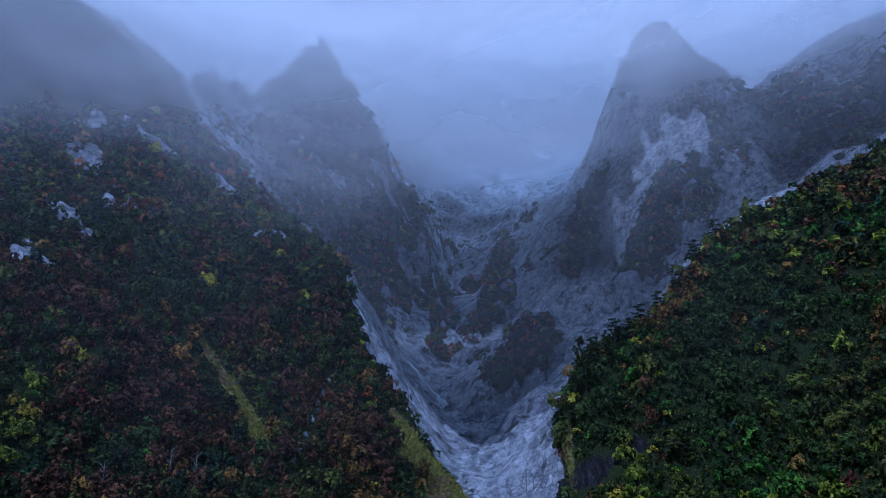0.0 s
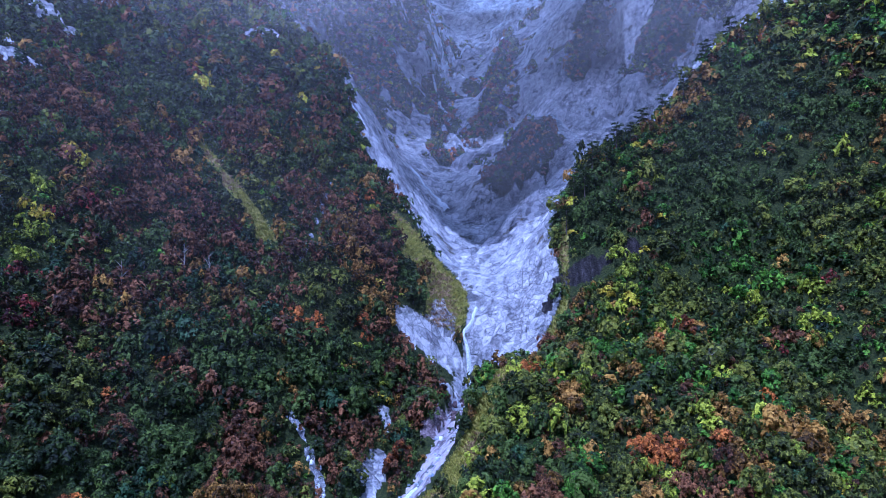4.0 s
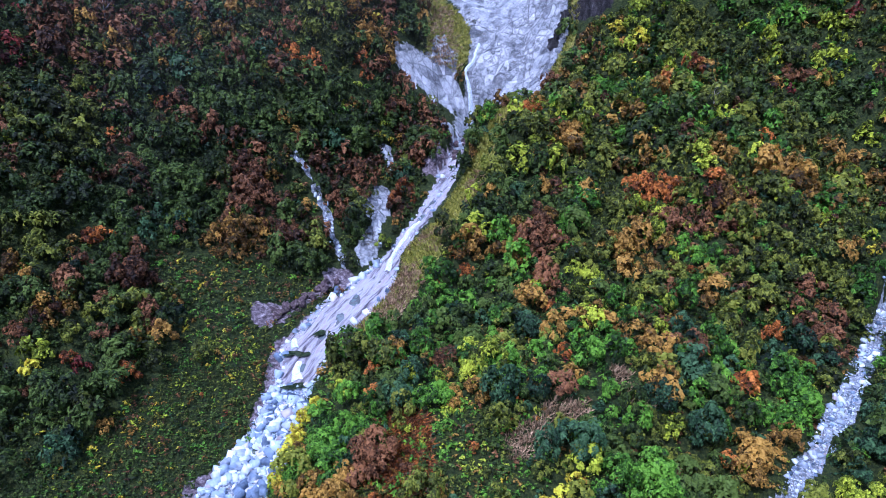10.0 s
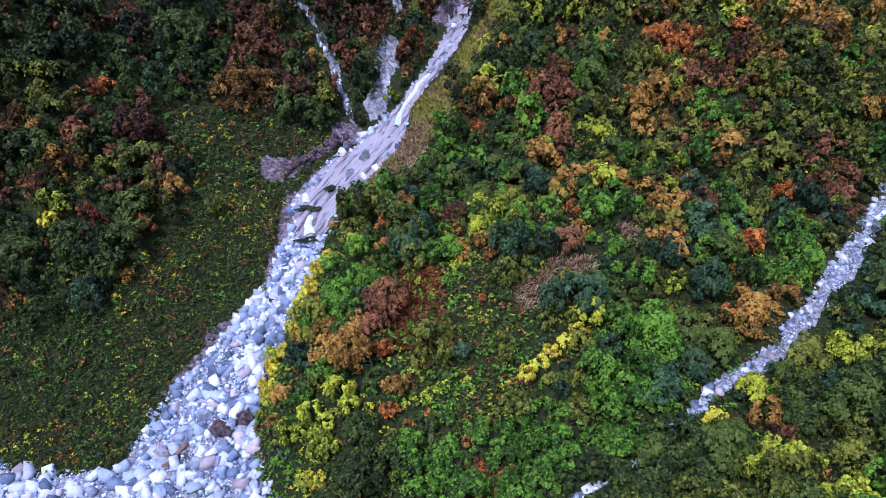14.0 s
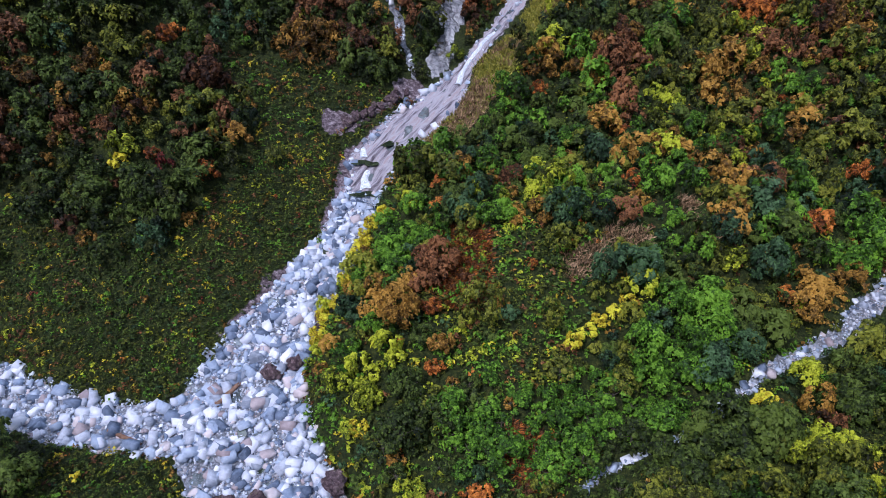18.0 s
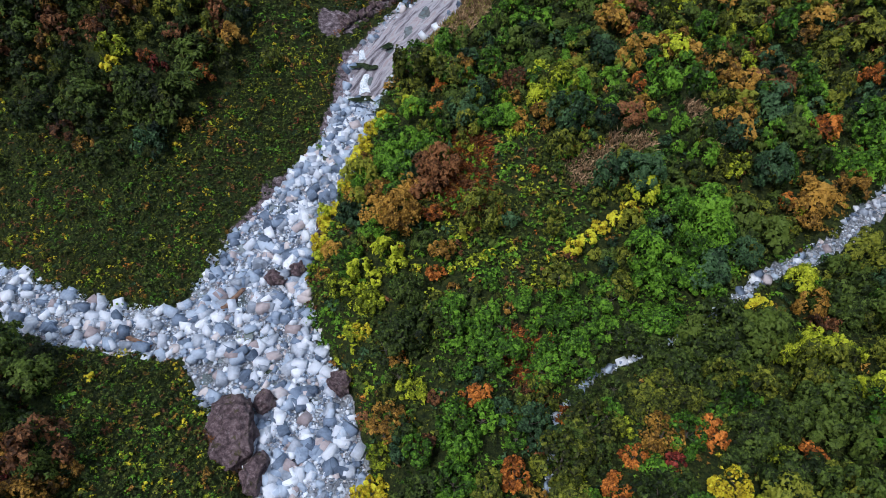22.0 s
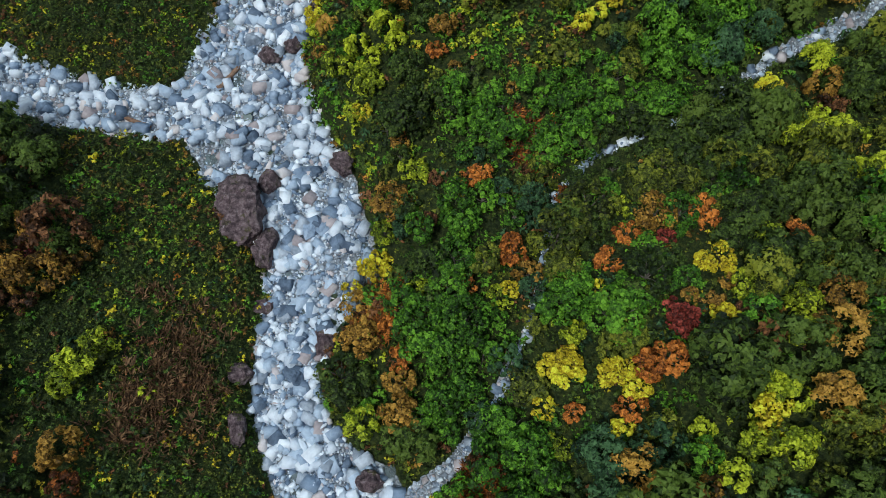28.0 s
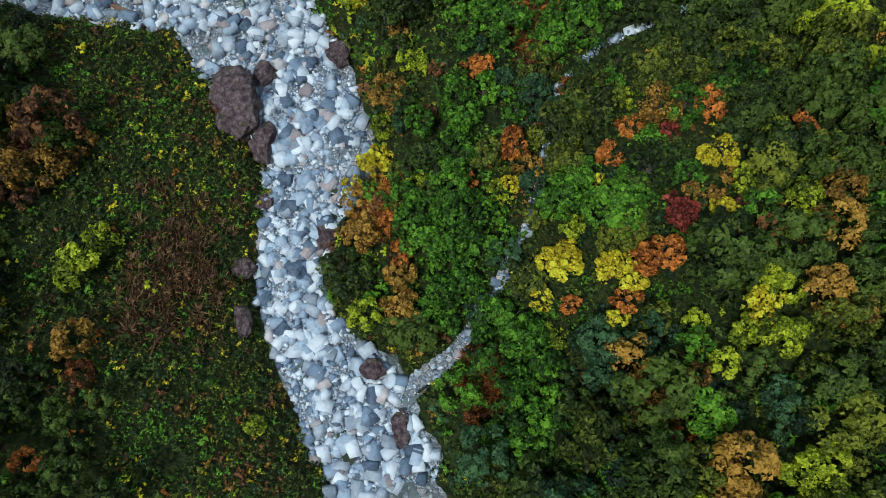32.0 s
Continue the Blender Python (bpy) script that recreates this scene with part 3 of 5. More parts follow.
def strew(protos, rows):
    """Joins turned and sized copies of the shapes. rows: x, y, z, width, height, turn, shape, tone."""
    vs, fs, ts, base_index = [], [], [], 0
    rows = np.asarray(rows, float)
    for i, (v, f, *own) in enumerate(protos):
        r = rows[rows[:, 6].astype(int) == i]
        if not len(r):
            continue
        c, s = np.cos(r[:, 5])[:, None], np.sin(r[:, 5])[:, None]
        x = (v[None, :, 0] * c - v[None, :, 1] * s) * r[:, 3, None] + r[:, 0, None]
        y = (v[None, :, 0] * s + v[None, :, 1] * c) * r[:, 3, None] + r[:, 1, None]
        z = v[None, :, 2] * r[:, 4, None] + r[:, 2, None]
        vs.append(np.stack([x, y, z], 2).reshape(-1, 3))
        fs.append((f[None] + (np.arange(len(r)) * len(v))[:, None, None]).reshape(-1, f.shape[1]) + base_index)
        ts.append((r[:, 7, None] + (own[0] if own else 0) + np.zeros((1, len(v)))).ravel())
        base_index += len(r) * len(v)
    return np.concatenate(vs), np.concatenate(fs), np.concatenate(ts)


def unit(v):
    return v / (np.linalg.norm(v, axis=-1, keepdims=True) + 1e-9)


def sprays(rng, centre, facing, size, long=1.35, plain=False):
    """Small leafy sprays: one bent diamond (plain: a leaflet of three corners) at each centre, facing its own way."""
    n = len(centre)
    side = unit(np.cross(facing, rng.normal(size=(n, 3))))
    up = np.cross(facing, side)
    s = size[:, None]
    bend = facing * s * 0.22
    if plain:
        v = np.stack([centre - up * s * long * 0.5 - side * s * 0.35, centre + side * s * 0.55, centre + up * s * long * 0.5 - side * s * 0.2], 1)
        return v.reshape(-1, 3), np.arange(3 * n).reshape(n, 3)
    v = np.stack([centre - up * s * long * 0.5 - bend, centre + side * s * 0.5, centre + up * s * long * 0.5 - bend, centre - side * s * 0.5], 1)
    return v.reshape(-1, 3), np.arange(4 * n).reshape(n, 4)


def crown_shape(rng, lumps, count, leaf, squat=0.85, plain=True):
    """A broad crown, one metre in radius, of leafy boughs with gaps between them; it stands on z = 0."""
    d = unit(rng.normal(size=(lumps, 3)))
    d[:, 2] = np.abs(d[:, 2]) * 1.1 - 0.2
    d = unit(d)
    # one bough closes the top
    d[0] = unit(np.array([0.12, -0.08, 1.0]))
    mid = d * rng.uniform(0.5, 0.8, (lumps, 1)) * np.array([1, 1, squat])
    rad = rng.uniform(0.17, 0.40, lumps) * (18 / (lumps + 4)) ** 0.3
    pick = rng.integers(0, lumps, count)
    out = unit(rng.normal(size=(count, 3)) + d[pick] * 0.9 + np.array([0, 0, 0.55]))
    centre = mid[pick] + out * rad[pick, None] * rng.uniform(0.75, 1.08, (count, 1))
    facing = unit(out + np.array([0, 0, 0.45]) + rng.normal(size=(count, 3)) * 0.3)
    v, f = sprays(rng, centre, facing, leaf * rng.uniform(0.65, 1.4, count), 1.35, plain)
    v[:, 2] += 0.72
    bough = rng.normal(size=lumps) * 0.26
    return v, f, np.repeat(bough[pick], f.shape[1])


def tuft_shape(rng, blades, tall):
    """A tuft of arching grass blades."""
    a = rng.uniform(0, 2 * math.pi, blades)
    r = rng.uniform(0.02, 0.3, blades)
    foot = np.stack([np.cos(a) * r, np.sin(a) * r, 0 * a], 1)
    lean = np.stack([np.cos(a), np.sin(a), 0 * a], 1) * rng.uniform(0.15, 0.75, (blades, 1))
    side = np.stack([-np.sin(a), np.cos(a), 0 * a], 1) * 0.05
    h = np.array([0, 0, 1]) * rng.uniform(0.5, 1.0, (blades, 1)) * tall
    v = np.stack([foot - side, foot + side, foot + lean * 0.5 + h * 0.7 + side, foot + lean + h], 1)
    return v.reshape(-1, 3), np.arange(4 * blades).reshape(blades, 4)


def block_shape(rng, stretch):
    """A broken block of stone: the hull of a skewed box with its corners knocked about."""
    bm = bmesh.new()
    for sx in (-1, 1):
        for sy in (-1, 1):
            for sz in (-1, 1):
                k = rng.uniform(0.72, 1.0, 3)
                bm.verts.new((sx * k[0] * stretch[0] * 0.82, sy * k[1] * stretch[1] * 0.82, sz * k[2] * stretch[2] * 0.82))
    for p in rng.normal(size=(1, 3)):
        bm.verts.new(p / np.linalg.norm(p) * np.array(stretch) * 0.95)
    made = bmesh.ops.convex_hull(bm, input=list(bm.verts))
    bmesh.ops.delete(bm, geom=[g for g in set(made["geom_interior"] + made["geom_unused"]) if isinstance(g, bmesh.types.BMVert)], context="VERTS")
    bmesh.ops.triangulate(bm, faces=list(bm.faces))
    bm.verts.index_update()
    tilt = Euler(tuple(rng.normal(size=3) * 0.38)).to_matrix()
    v = np.array([(tilt @ p.co)[:] for p in bm.verts])
    f = np.array([[p.index for p in q.verts] for q in bm.faces])
    bm.free()
    return v, f


def rock_shape(rng, corners, stretch, fine=0, rough=0.0):
    """An angular stone: the hull of a few corners, about one metre in radius; fine: its faces are split and roughened."""
    bm = bmesh.new()
    for p in unit(rng.normal(size=(corners, 3))) * rng.uniform(0.82, 1.0, (corners, 1)) * np.array(stretch):
        bm.verts.new(p)
    made = bmesh.ops.convex_hull(bm, input=list(bm.verts))
    bmesh.ops.delete(bm, geom=[g for g in set(made["geom_interior"] + made["geom_unused"]) if isinstance(g, bmesh.types.BMVert)], context="VERTS")
    if fine:
        if fine > 1:
            bmesh.ops.bevel(bm, geom=list(bm.edges), offset=0.05 * min(stretch), segments=1, affect="EDGES")
        bmesh.ops.triangulate(bm, faces=list(bm.faces))
        for _ in range(fine):
            bmesh.ops.subdivide_edges(bm, edges=list(bm.edges), cuts=1, use_grid_fill=True)
        bmesh.ops.triangulate(bm, faces=list(bm.faces))
        for v in bm.verts:
            k = rough * min(stretch)
            v.co += v.co.normalized() * k * (noise.fractal(v.co * (2.2 / max(stretch)), 0.7, 2.1, 5) + 0.5 * noise.noise(v.co * (7 / max(stretch))))
    v = np.array([p.co[:] for p in bm.verts])
    bm.verts.index_update()
    f = np.array([[p.index for p in q.verts] for q in bm.faces])
    bm.free()
    return v, f


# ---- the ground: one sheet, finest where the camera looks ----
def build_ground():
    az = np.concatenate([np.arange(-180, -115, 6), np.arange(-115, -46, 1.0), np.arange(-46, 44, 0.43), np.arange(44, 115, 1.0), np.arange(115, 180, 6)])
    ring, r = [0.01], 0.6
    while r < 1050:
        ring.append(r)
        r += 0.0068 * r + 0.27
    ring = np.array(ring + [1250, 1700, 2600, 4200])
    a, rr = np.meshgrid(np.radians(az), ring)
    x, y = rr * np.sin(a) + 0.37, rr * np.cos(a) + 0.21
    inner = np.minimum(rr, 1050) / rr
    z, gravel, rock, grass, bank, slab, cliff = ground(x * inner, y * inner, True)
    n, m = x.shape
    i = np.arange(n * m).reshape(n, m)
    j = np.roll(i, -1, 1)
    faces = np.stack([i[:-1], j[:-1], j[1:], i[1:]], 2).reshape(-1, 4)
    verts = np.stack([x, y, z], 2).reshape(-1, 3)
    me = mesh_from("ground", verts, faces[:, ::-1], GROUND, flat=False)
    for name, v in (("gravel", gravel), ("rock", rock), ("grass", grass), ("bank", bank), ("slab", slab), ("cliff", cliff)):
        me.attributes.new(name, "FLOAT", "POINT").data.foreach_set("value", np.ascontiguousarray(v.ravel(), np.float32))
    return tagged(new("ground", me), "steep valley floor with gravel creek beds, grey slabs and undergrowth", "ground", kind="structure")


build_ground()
rng = np.random.default_rng(7)

# ---- creek water, falls and cascades ----
def ribbon(name, line, widths, material, lift, step, label, category, sag=0.0, wobble=0.0):
    """A sheet of water that follows a line in plan and lies on the bed."""
    line = np.array(line, float)
    seg = np.concatenate([[0], np.cumsum(np.linalg.norm(np.diff(line[:, :2], axis=0), axis=1))])
    s = np.arange(0, seg[-1], step)
    x, y = np.interp(s, seg, line[:, 0]), np.interp(s, seg, line[:, 1])
    z = np.interp(s, seg, line[:, 2]) + lift if line.shape[1] == 3 else None
    w = np.interp(s, seg, widths)
    tx, ty = np.gradient(x), np.gradient(y)
    k = np.hypot(tx, ty) + 1e-9
    nx, ny = ty / k, -tx / k
    off = wobble * (noise2(s / 6, 0 * s, 61) + 0.5 * noise2(s / 2, 0 * s, 62))
    cols = np.linspace(-1, 1, 7)
    wide = w[:, None] * (1 + 0.35 * noise2(s / 3, 0 * s + 3, 63))[:, None]
    px = x[:, None] + nx[:, None] * (cols * wide + off[:, None])
    py = y[:, None] + ny[:, None] * (cols * wide + off[:, None])
    pz = ground(px, py) + lift * (1.25 - cols ** 2) if z is None else np.repeat(z[:, None], 7, 1) - sag * cols ** 2
    n = len(s)
    i = np.arange(n * 7).reshape(n, 7)
    f = np.stack([i[:-1, :-1], i[:-1, 1:], i[1:, 1:], i[1:, :-1]], 2).reshape(-1, 4)
    me = mesh_from(name, np.stack([px, py, pz], 2).reshape(-1, 3), f, material, flat=False)
    return tagged(new(name, me), label, category, kind="structure")


ribbon("water_main", MAIN_CREEK, [w * 1.15 for w in MAIN_WIDTH[:14]] + [w * 0.22 for w in MAIN_WIDTH[14:]], WATER, -0.12, 1.0, "shallow clear creek water between pale stones", "water")
ribbon("water_west", WEST_CREEK, [w * 1.1 for w in WEST_WIDTH], WATER, -0.2, 1.0, "shallow side creek water between grey stones", "water")
ribbon("water_east", EAST_CREEK, [w * 1.1 for w in EAST_WIDTH], WATER, -0.2, 1.0, "thin trickle in a stony side creek", "water")
FALLS = [("waterfall", [(8.6, 181), (7.6, 183), (7, 184.5), (6.2, 186), (8, 189), (10, 194)], [1.0, 0.6, 0.5, 0.45, 0.45, 0.5], 0.4, "white waterfall dropping down a rock step"),
         ("cascade", [(-10.5, 115), (-10, 119), (-8, 124), (-5, 130)], [0.5, 0.45, 0.7, 0.4], 0.25, "small white cascade over a smooth slab"),
         ("cascade", [(-24.8, 96.6), (-24.4, 95), (-24.0, 93.8)], [0.35, 0.45, 0.6], 0.2, "short white chute between two pools"),
         ("cascade", [(-23, 91.5), (-23.2, 89.6), (-22.6, 87.2)], [0.4, 0.5, 0.9], 0.2, "short white chute spilling into a pool"),
         ("cascade", [(2, 311), (-2, 319), (-9, 321), (-13, 327), (-19, 344)], [0.7, 0.8, 0.6, 0.9, 0.3], 0.8, "white cascade running down grey slabs"),
         ("cascade", [(6, 428), (1, 447), (-9, 466), (-4, 478), (7, 512), (21, 527), (35, 530), (47, 552), (55, 564), (64, 572)], [0.8, 0.7, 0.9, 0.5, 0.35, 0.5, 0.4, 0.5, 0.4, 0.3], 1.0, "thin white cascade zigzagging down the rock bowl"),
         ("cascade", [(0, 491), (-4, 530), (-8, 554), (-14, 590), (-11, 612), (-24, 667)], [0.4, 0.35, 0.5, 0.6, 0.6, 0.4], 1.5, "thin white cascade falling from the mist"),
         ("cascade", [(-29, 250), (-33, 254), (-39, 258)], [0.3, 0.4, 0.3], 0.5, "thread of water on a rock slab")]
for name, line, widths, lift, label in FALLS:
    ribbon(name, line, [w * (1.8 if line[0][1] > 300 else 1.0) for w in widths], FOAM, lift, 0.5 if line[0][1] < 200 else 1.5, label, "waterfall", wobble=0.3 if line[0][1] < 300 else 1.2)

def pool(x, y, wide, long, turn, seed):
    """A still pool with an uneven shore."""
    r = np.random.default_rng(seed)
    a = np.linspace(0, 2 * math.pi, 28, endpoint=False)
    k = 1 + 0.28 * np.sin(2 * a + r.uniform(0, 6)) + 0.2 * np.sin(3 * a + r.uniform(0, 6)) + 0.1 * np.sin(5 * a + r.uniform(0, 6)) + 0.06 * np.sin(7 * a + r.uniform(0, 6))
    px, py = np.cos(a) * wide * k, np.sin(a) * long * k
    c, s = math.cos(radians(turn)), math.sin(radians(turn))
    vx, vy = np.append(x + px * c - py * s, x), np.append(y + px * s + py * c, y)
    top = float(np.percentile(ground(vx, vy), 70)) + 0.06
    f = np.array([(i, (i + 1) % 28, 28) for i in range(28)])
    me = mesh_from("pool", np.stack([vx, vy, np.full(29, top)], 1), f, POOL)
    return tagged(new("pool", me), "dark green pool of still water in the creek bed", "water", kind="structure")


for i, (x, y, wide, long, turn) in enumerate([(-23.6, 93, 1.9, 1.1, 10), (-21.8, 86.4, 2.2, 1.0, 5), (-20.5, 97.5, 1.6, 0.6, 50), (-26, 76, 1.3, 1.7, 20), (-27, 65, 1.1, 1.6, 0), (-14.2, 23, 1.4, 2.0, 10),
                                              (-30, 45.6, 1.4, 1.0, 20), (-35.6, 51, 1.2, 1.0, 0), (-26.6, 41.5, 1.3, 0.8, 30), (-9.8, -2.6, 1.2, 1.6, 30), (-47, 45.5, 1.4, 0.7, 10)]):
    pool(x, y, wide, long, turn, 70 + i)


# ---- trees ----
SPECIES = ["dark", "blue", "green", "olive", "lime", "yellow", "ochre", "orange", "rust", "red"]
MIX_EAST = [0.20, 0.04, 0.16, 0.32, 0.08, 0.007, 0.15, 0.025, 0.08, 0.003]
MIX_TONGUE = [0.20, 0.10, 0.22, 0.24, 0.07, 0.006, 0.08, 0.012, 0.04, 0.001]
MIX_WEST = [0.40, 0.06, 0.02, 0.16, 0.01, 0.003, 0.11, 0.02, 0.24, 0.012]
MIX_SOUTH = [0.32, 0.11, 0.20, 0.22, 0.06, 0.004, 0.06, 0.008, 0.03, 0.002]
MIX_HIGH = [0.28, 0.02, 0.04, 0.30, 0.01, 0.014, 0.11, 0.04, 0.17, 0.014]
# where one kind of tree gathers: x, y, radius; from the creek's lower end up the valley
RUST_STANDS = [(-18.2, -6.5, 2.2), (18.8, 1.7, 1.7), (24.1, 3.3, 1.6), (2.6, 7.1, 1.9), (-26.8, 7.8, 2.4), (-9, 8.8, 1.2), (-9.7, 22.1, 2.4),
          (27.6, 22.9, 2.4), (27.6, 23.5, 1.7), (38.8, 31.9, 1.2), (-4.3, 36.6, 1.6), (-3.5, 51.3, 2), (40.4, 52.5, 1.6), (39.2, 52.7, 1.9),
          (37.7, 52.9, 1.7), (-7.1, 66.4, 3.4), (-60.4, 82.6, 4.3), (34.8, 98, 2.5), (64.6, 98.3, 3.3), (40.6, 103.2, 3.7), (62.1, 105.1, 2.8),
          (18.6, 106.1, 3)]
RUST_STANDS_UPPER = [(16.3, 115.2, 3.2), (46.6, 119.5, 5.2), (-59.3, 120.2, 3.5), (18.9, 121.6, 5.6), (-36.4, 127.9, 3.5), (-35.5, 129.3, 5.9),
          (-21.2, 136.5, 3.7), (-76.5, 140, 6.1), (-18, 144.4, 3.8), (-10.3, 164.3, 3.6), (-14.7, 172, 5.2), (-75.4, 173.3, 9.5), (-63.2, 177, 9.5),
          (-105.7, 187.9, 11), (58.6, 190.2, 7.5), (-22.6, 190.6, 8.1), (126.2, 197.1, 8), (-38, 201.7, 8.7), (-59.8, 211.7, 11.2),
          (35.2, 307.1, 11.8), (108.6, 351.2, 17.3)]
LIME_STANDS = [(-18.6, -1.7, 1.1), (31, 0.4, 2.3), (24.7, 8.9, 1.6), (10.8, 10.1, 1.4), (29, 11.2, 3.4), (-36.8, 12, 2.5), (22.6, 12.5, 1.3),
          (-35.8, 14.3, 1.8), (28.1, 17.6, 2.4), (11, 21.4, 1.3), (11.3, 22.1, 1.5), (3, 25.3, 1.5), (32.7, 25.3, 1.9), (32.5, 26.1, 1.6),
          (-7, 37.8, 1.8), (16.3, 37.9, 1.6), (41.5, 42.4, 2.9), (-15.9, 45.1, 1.5)]
LIME_STANDS_UPPER = [(37.8, 47.5, 4.5), (-15.3, 49.6, 2.4), (-17.2, 50.7, 2.5), (-13.1, 54.5, 2.1), (55.4, 65.2, 4.5), (32.3, 75.1, 2.1), (-57.6, 80.3, 2.1),
          (33.4, 100.6, 1.8), (25.5, 106.4, 2.6), (-90.2, 142.8, 3.1), (94.6, 145.5, 2.7), (-90.5, 145.7, 4.1), (-93.2, 156.7, 3.4),
          (90.7, 163.2, 3.5), (53.9, 168.2, 1.9), (51.3, 183, 4.5), (63.6, 197, 2.1), (-102.2, 240.5, 3)]
YELLOW_STANDS = [(15.8, 12.1, 1.4), (8.8, 14.1, 1.6), (27.8, 14.6, 2.1), (14.7, 17.6, 1.3), (16, 17.8, 2.1), (16.7, 18.2, 2.1), (10.7, 18.7, 2.2),
          (10.7, 18.9, 1.9), (25.4, 23.4, 1.6), (25.1, 24.1, 1.7), (-12.9, 24.6, 1.1), (4.4, 26.1, 1.3), (13.5, 27, 1.1), (-11.1, 27.3, 2.2),
          (25.7, 30.7, 2), (-14.8, 45.2, 0.9), (33.2, 56, 1.4), (33.8, 56.1, 1.4), (9.9, 58.6, 1)]
YELLOW_STANDS_UPPER = [(11.5, 60.3, 1.2), (13.2, 62, 1.2), (-23.1, 62.5, 1.1), (15, 63.4, 1.2), (16.8, 65.2, 1.1), (-22.5, 65.4, 1.3), (-20.9, 67.3, 1),
          (-20.1, 71.8, 1.1), (-57.1, 78.5, 1.7), (-20.2, 79.8, 1.1), (-91.9, 151.2, 2.7), (-92.3, 169.8, 2.9), (-92, 170.5, 2.4), (39.4, 205.6, 1.8),
          (-78.9, 224.5, 3.7), (91.4, 224.6, 1.9), (-49.6, 234.8, 2.3), (-61.4, 245.5, 2.4)]
RED_STANDS = [(-44.8, 21.2, 0.9), (22.1, 22.7, 1.3), (21.1, 23.4, 1.8), (20.7, 24.1, 1.9), (20.8, 33.6, 1.3), (-51.3, 80.5, 1.5), (-81.9, 132.1, 3.9),
          (-87.9, 138, 2.5), (-89.6, 154.9, 2.7), (81, 158.6, 1.7), (97.5, 167.8, 1.8), (-90.9, 175.4, 1.5), (-57.7, 183.1, 2.1), (-83.9, 227.6, 1.9)]
ORANGE_STANDS = [(-35.6, -7.1, 1.5), (-33.9, 1, 1.5), (3.2, 1.5, 1.1), (21.9, 2.5, 1), (11.6, 13.7, 1.3), (16.6, 14.3, 1.6), (-6.5, 16.9, 1.4),
          (-6.4, 17.7, 1.2), (19.9, 19.1, 2.4), (20.6, 19.7, 1.6), (-7.9, 20.4, 1.1), (-0.1, 25.9, 1.2), (14.5, 30.5, 1.7), (4, 30.9, 2),
          (33.5, 34, 1.7), (16.7, 34.2, 1.6), (24.9, 37.3, 2.2), (-1.3, 37.7, 2), (9.2, 38.5, 0.8)]
ORANGE_STANDS_UPPER = [(-6.9, 52.7, 1.7), (-8.2, 61.2, 1.8), (-9.8, 79.9, 1.7), (-53.4, 81.4, 1.4), (46.2, 83.7, 2.3), (-10.6, 84.9, 1.4), (18.1, 85.8, 1.4),
          (55, 95.8, 1.9), (-57.4, 101, 2.3), (3.9, 106.3, 1.8), (43.1, 127.8, 4.8), (47.4, 129.2, 2.4), (39.4, 131.5, 2.7), (69.7, 140.8, 3.8),
          (19.6, 154.8, 3), (-32.2, 163.1, 3.7), (-20.6, 169.7, 2.6), (40.2, 305.8, 4.2)]
OCHRE_STANDS = [(-0.4, -3, 1.8), (25.5, -1.8, 2.3), (27.3, 0.3, 1.3), (-1.5, 1.5, 1.9), (-34, 2.6, 2.4), (22.6, 6.2, 1.6), (-3.4, 7.7, 1.5),
          (16.5, 8.8, 1.6), (-5.4, 13.8, 1.2), (34.3, 15.2, 2.2), (-44, 18.4, 1), (18.5, 19, 1.5), (-9.8, 19.2, 2.7), (33.6, 21.9, 1.5),
          (33.9, 22.5, 1.5), (-0.9, 22.6, 1.1), (23.6, 26.6, 2), (-8.9, 28.1, 1.6), (-10.4, 34, 1.9), (19.8, 36.5, 1.9), (2.4, 49.4, 2),
          (-5.4, 49.9, 1.5), (5.2, 53.4, 2), (-21.9, 55.1, 2.1), (36.6, 55.5, 2.8), (37.2, 55.9, 2.5), (-13, 59.2, 1.8)]
OCHRE_STANDS_UPPER = [(-57.9, 69.3, 4.1), (42.3, 70.1, 2.2), (44.1, 74.2, 3.6), (48.4, 74.7, 2.8), (4.2, 77.5, 2.8), (53.3, 79.3, 2.7), (31.5, 79.5, 1.9),
          (19.1, 80.8, 1.7), (-63.5, 93.2, 4.1), (9.3, 93.7, 2.6), (-58.1, 98.7, 4.1), (37, 110.6, 3.8), (-37.8, 112.6, 4.9), (-37.9, 116.6, 4.4),
          (73.7, 130.2, 6.6), (85.8, 141.6, 4.3), (27.3, 144, 5.1), (89.3, 144.3, 4.4), (28.3, 177.2, 4.6), (-17.2, 180.7, 6.1), (108.9, 182.8, 5.4),
          (-21.9, 182.8, 7), (-32.7, 185.1, 6.3), (-88.2, 188.4, 2.5), (-26.8, 199.7, 6), (81.9, 217.3, 7.9)]
BLUE_STANDS = [(4.7, -1.2, 1.8), (26.6, 6, 2.8), (14.1, 7.5, 2.9), (1.5, 11.8, 1.5), (23.9, 20.3, 2.7), (6.7, 34.9, 2.9), (0.3, 40.8, 2.9), (-9.4, 58, 2.8),
          (25.7, 59.5, 3.1), (-18.4, 60.6, 3), (41.1, 63.6, 2.5), (-12.4, 66.6, 1.5), (18.6, 69.5, 3.9), (-49.1, 70.6, 3.5), (22.7, 77.1, 3.3),
          (10.7, 78.4, 2.9), (-4.7, 79.1, 2.9)]
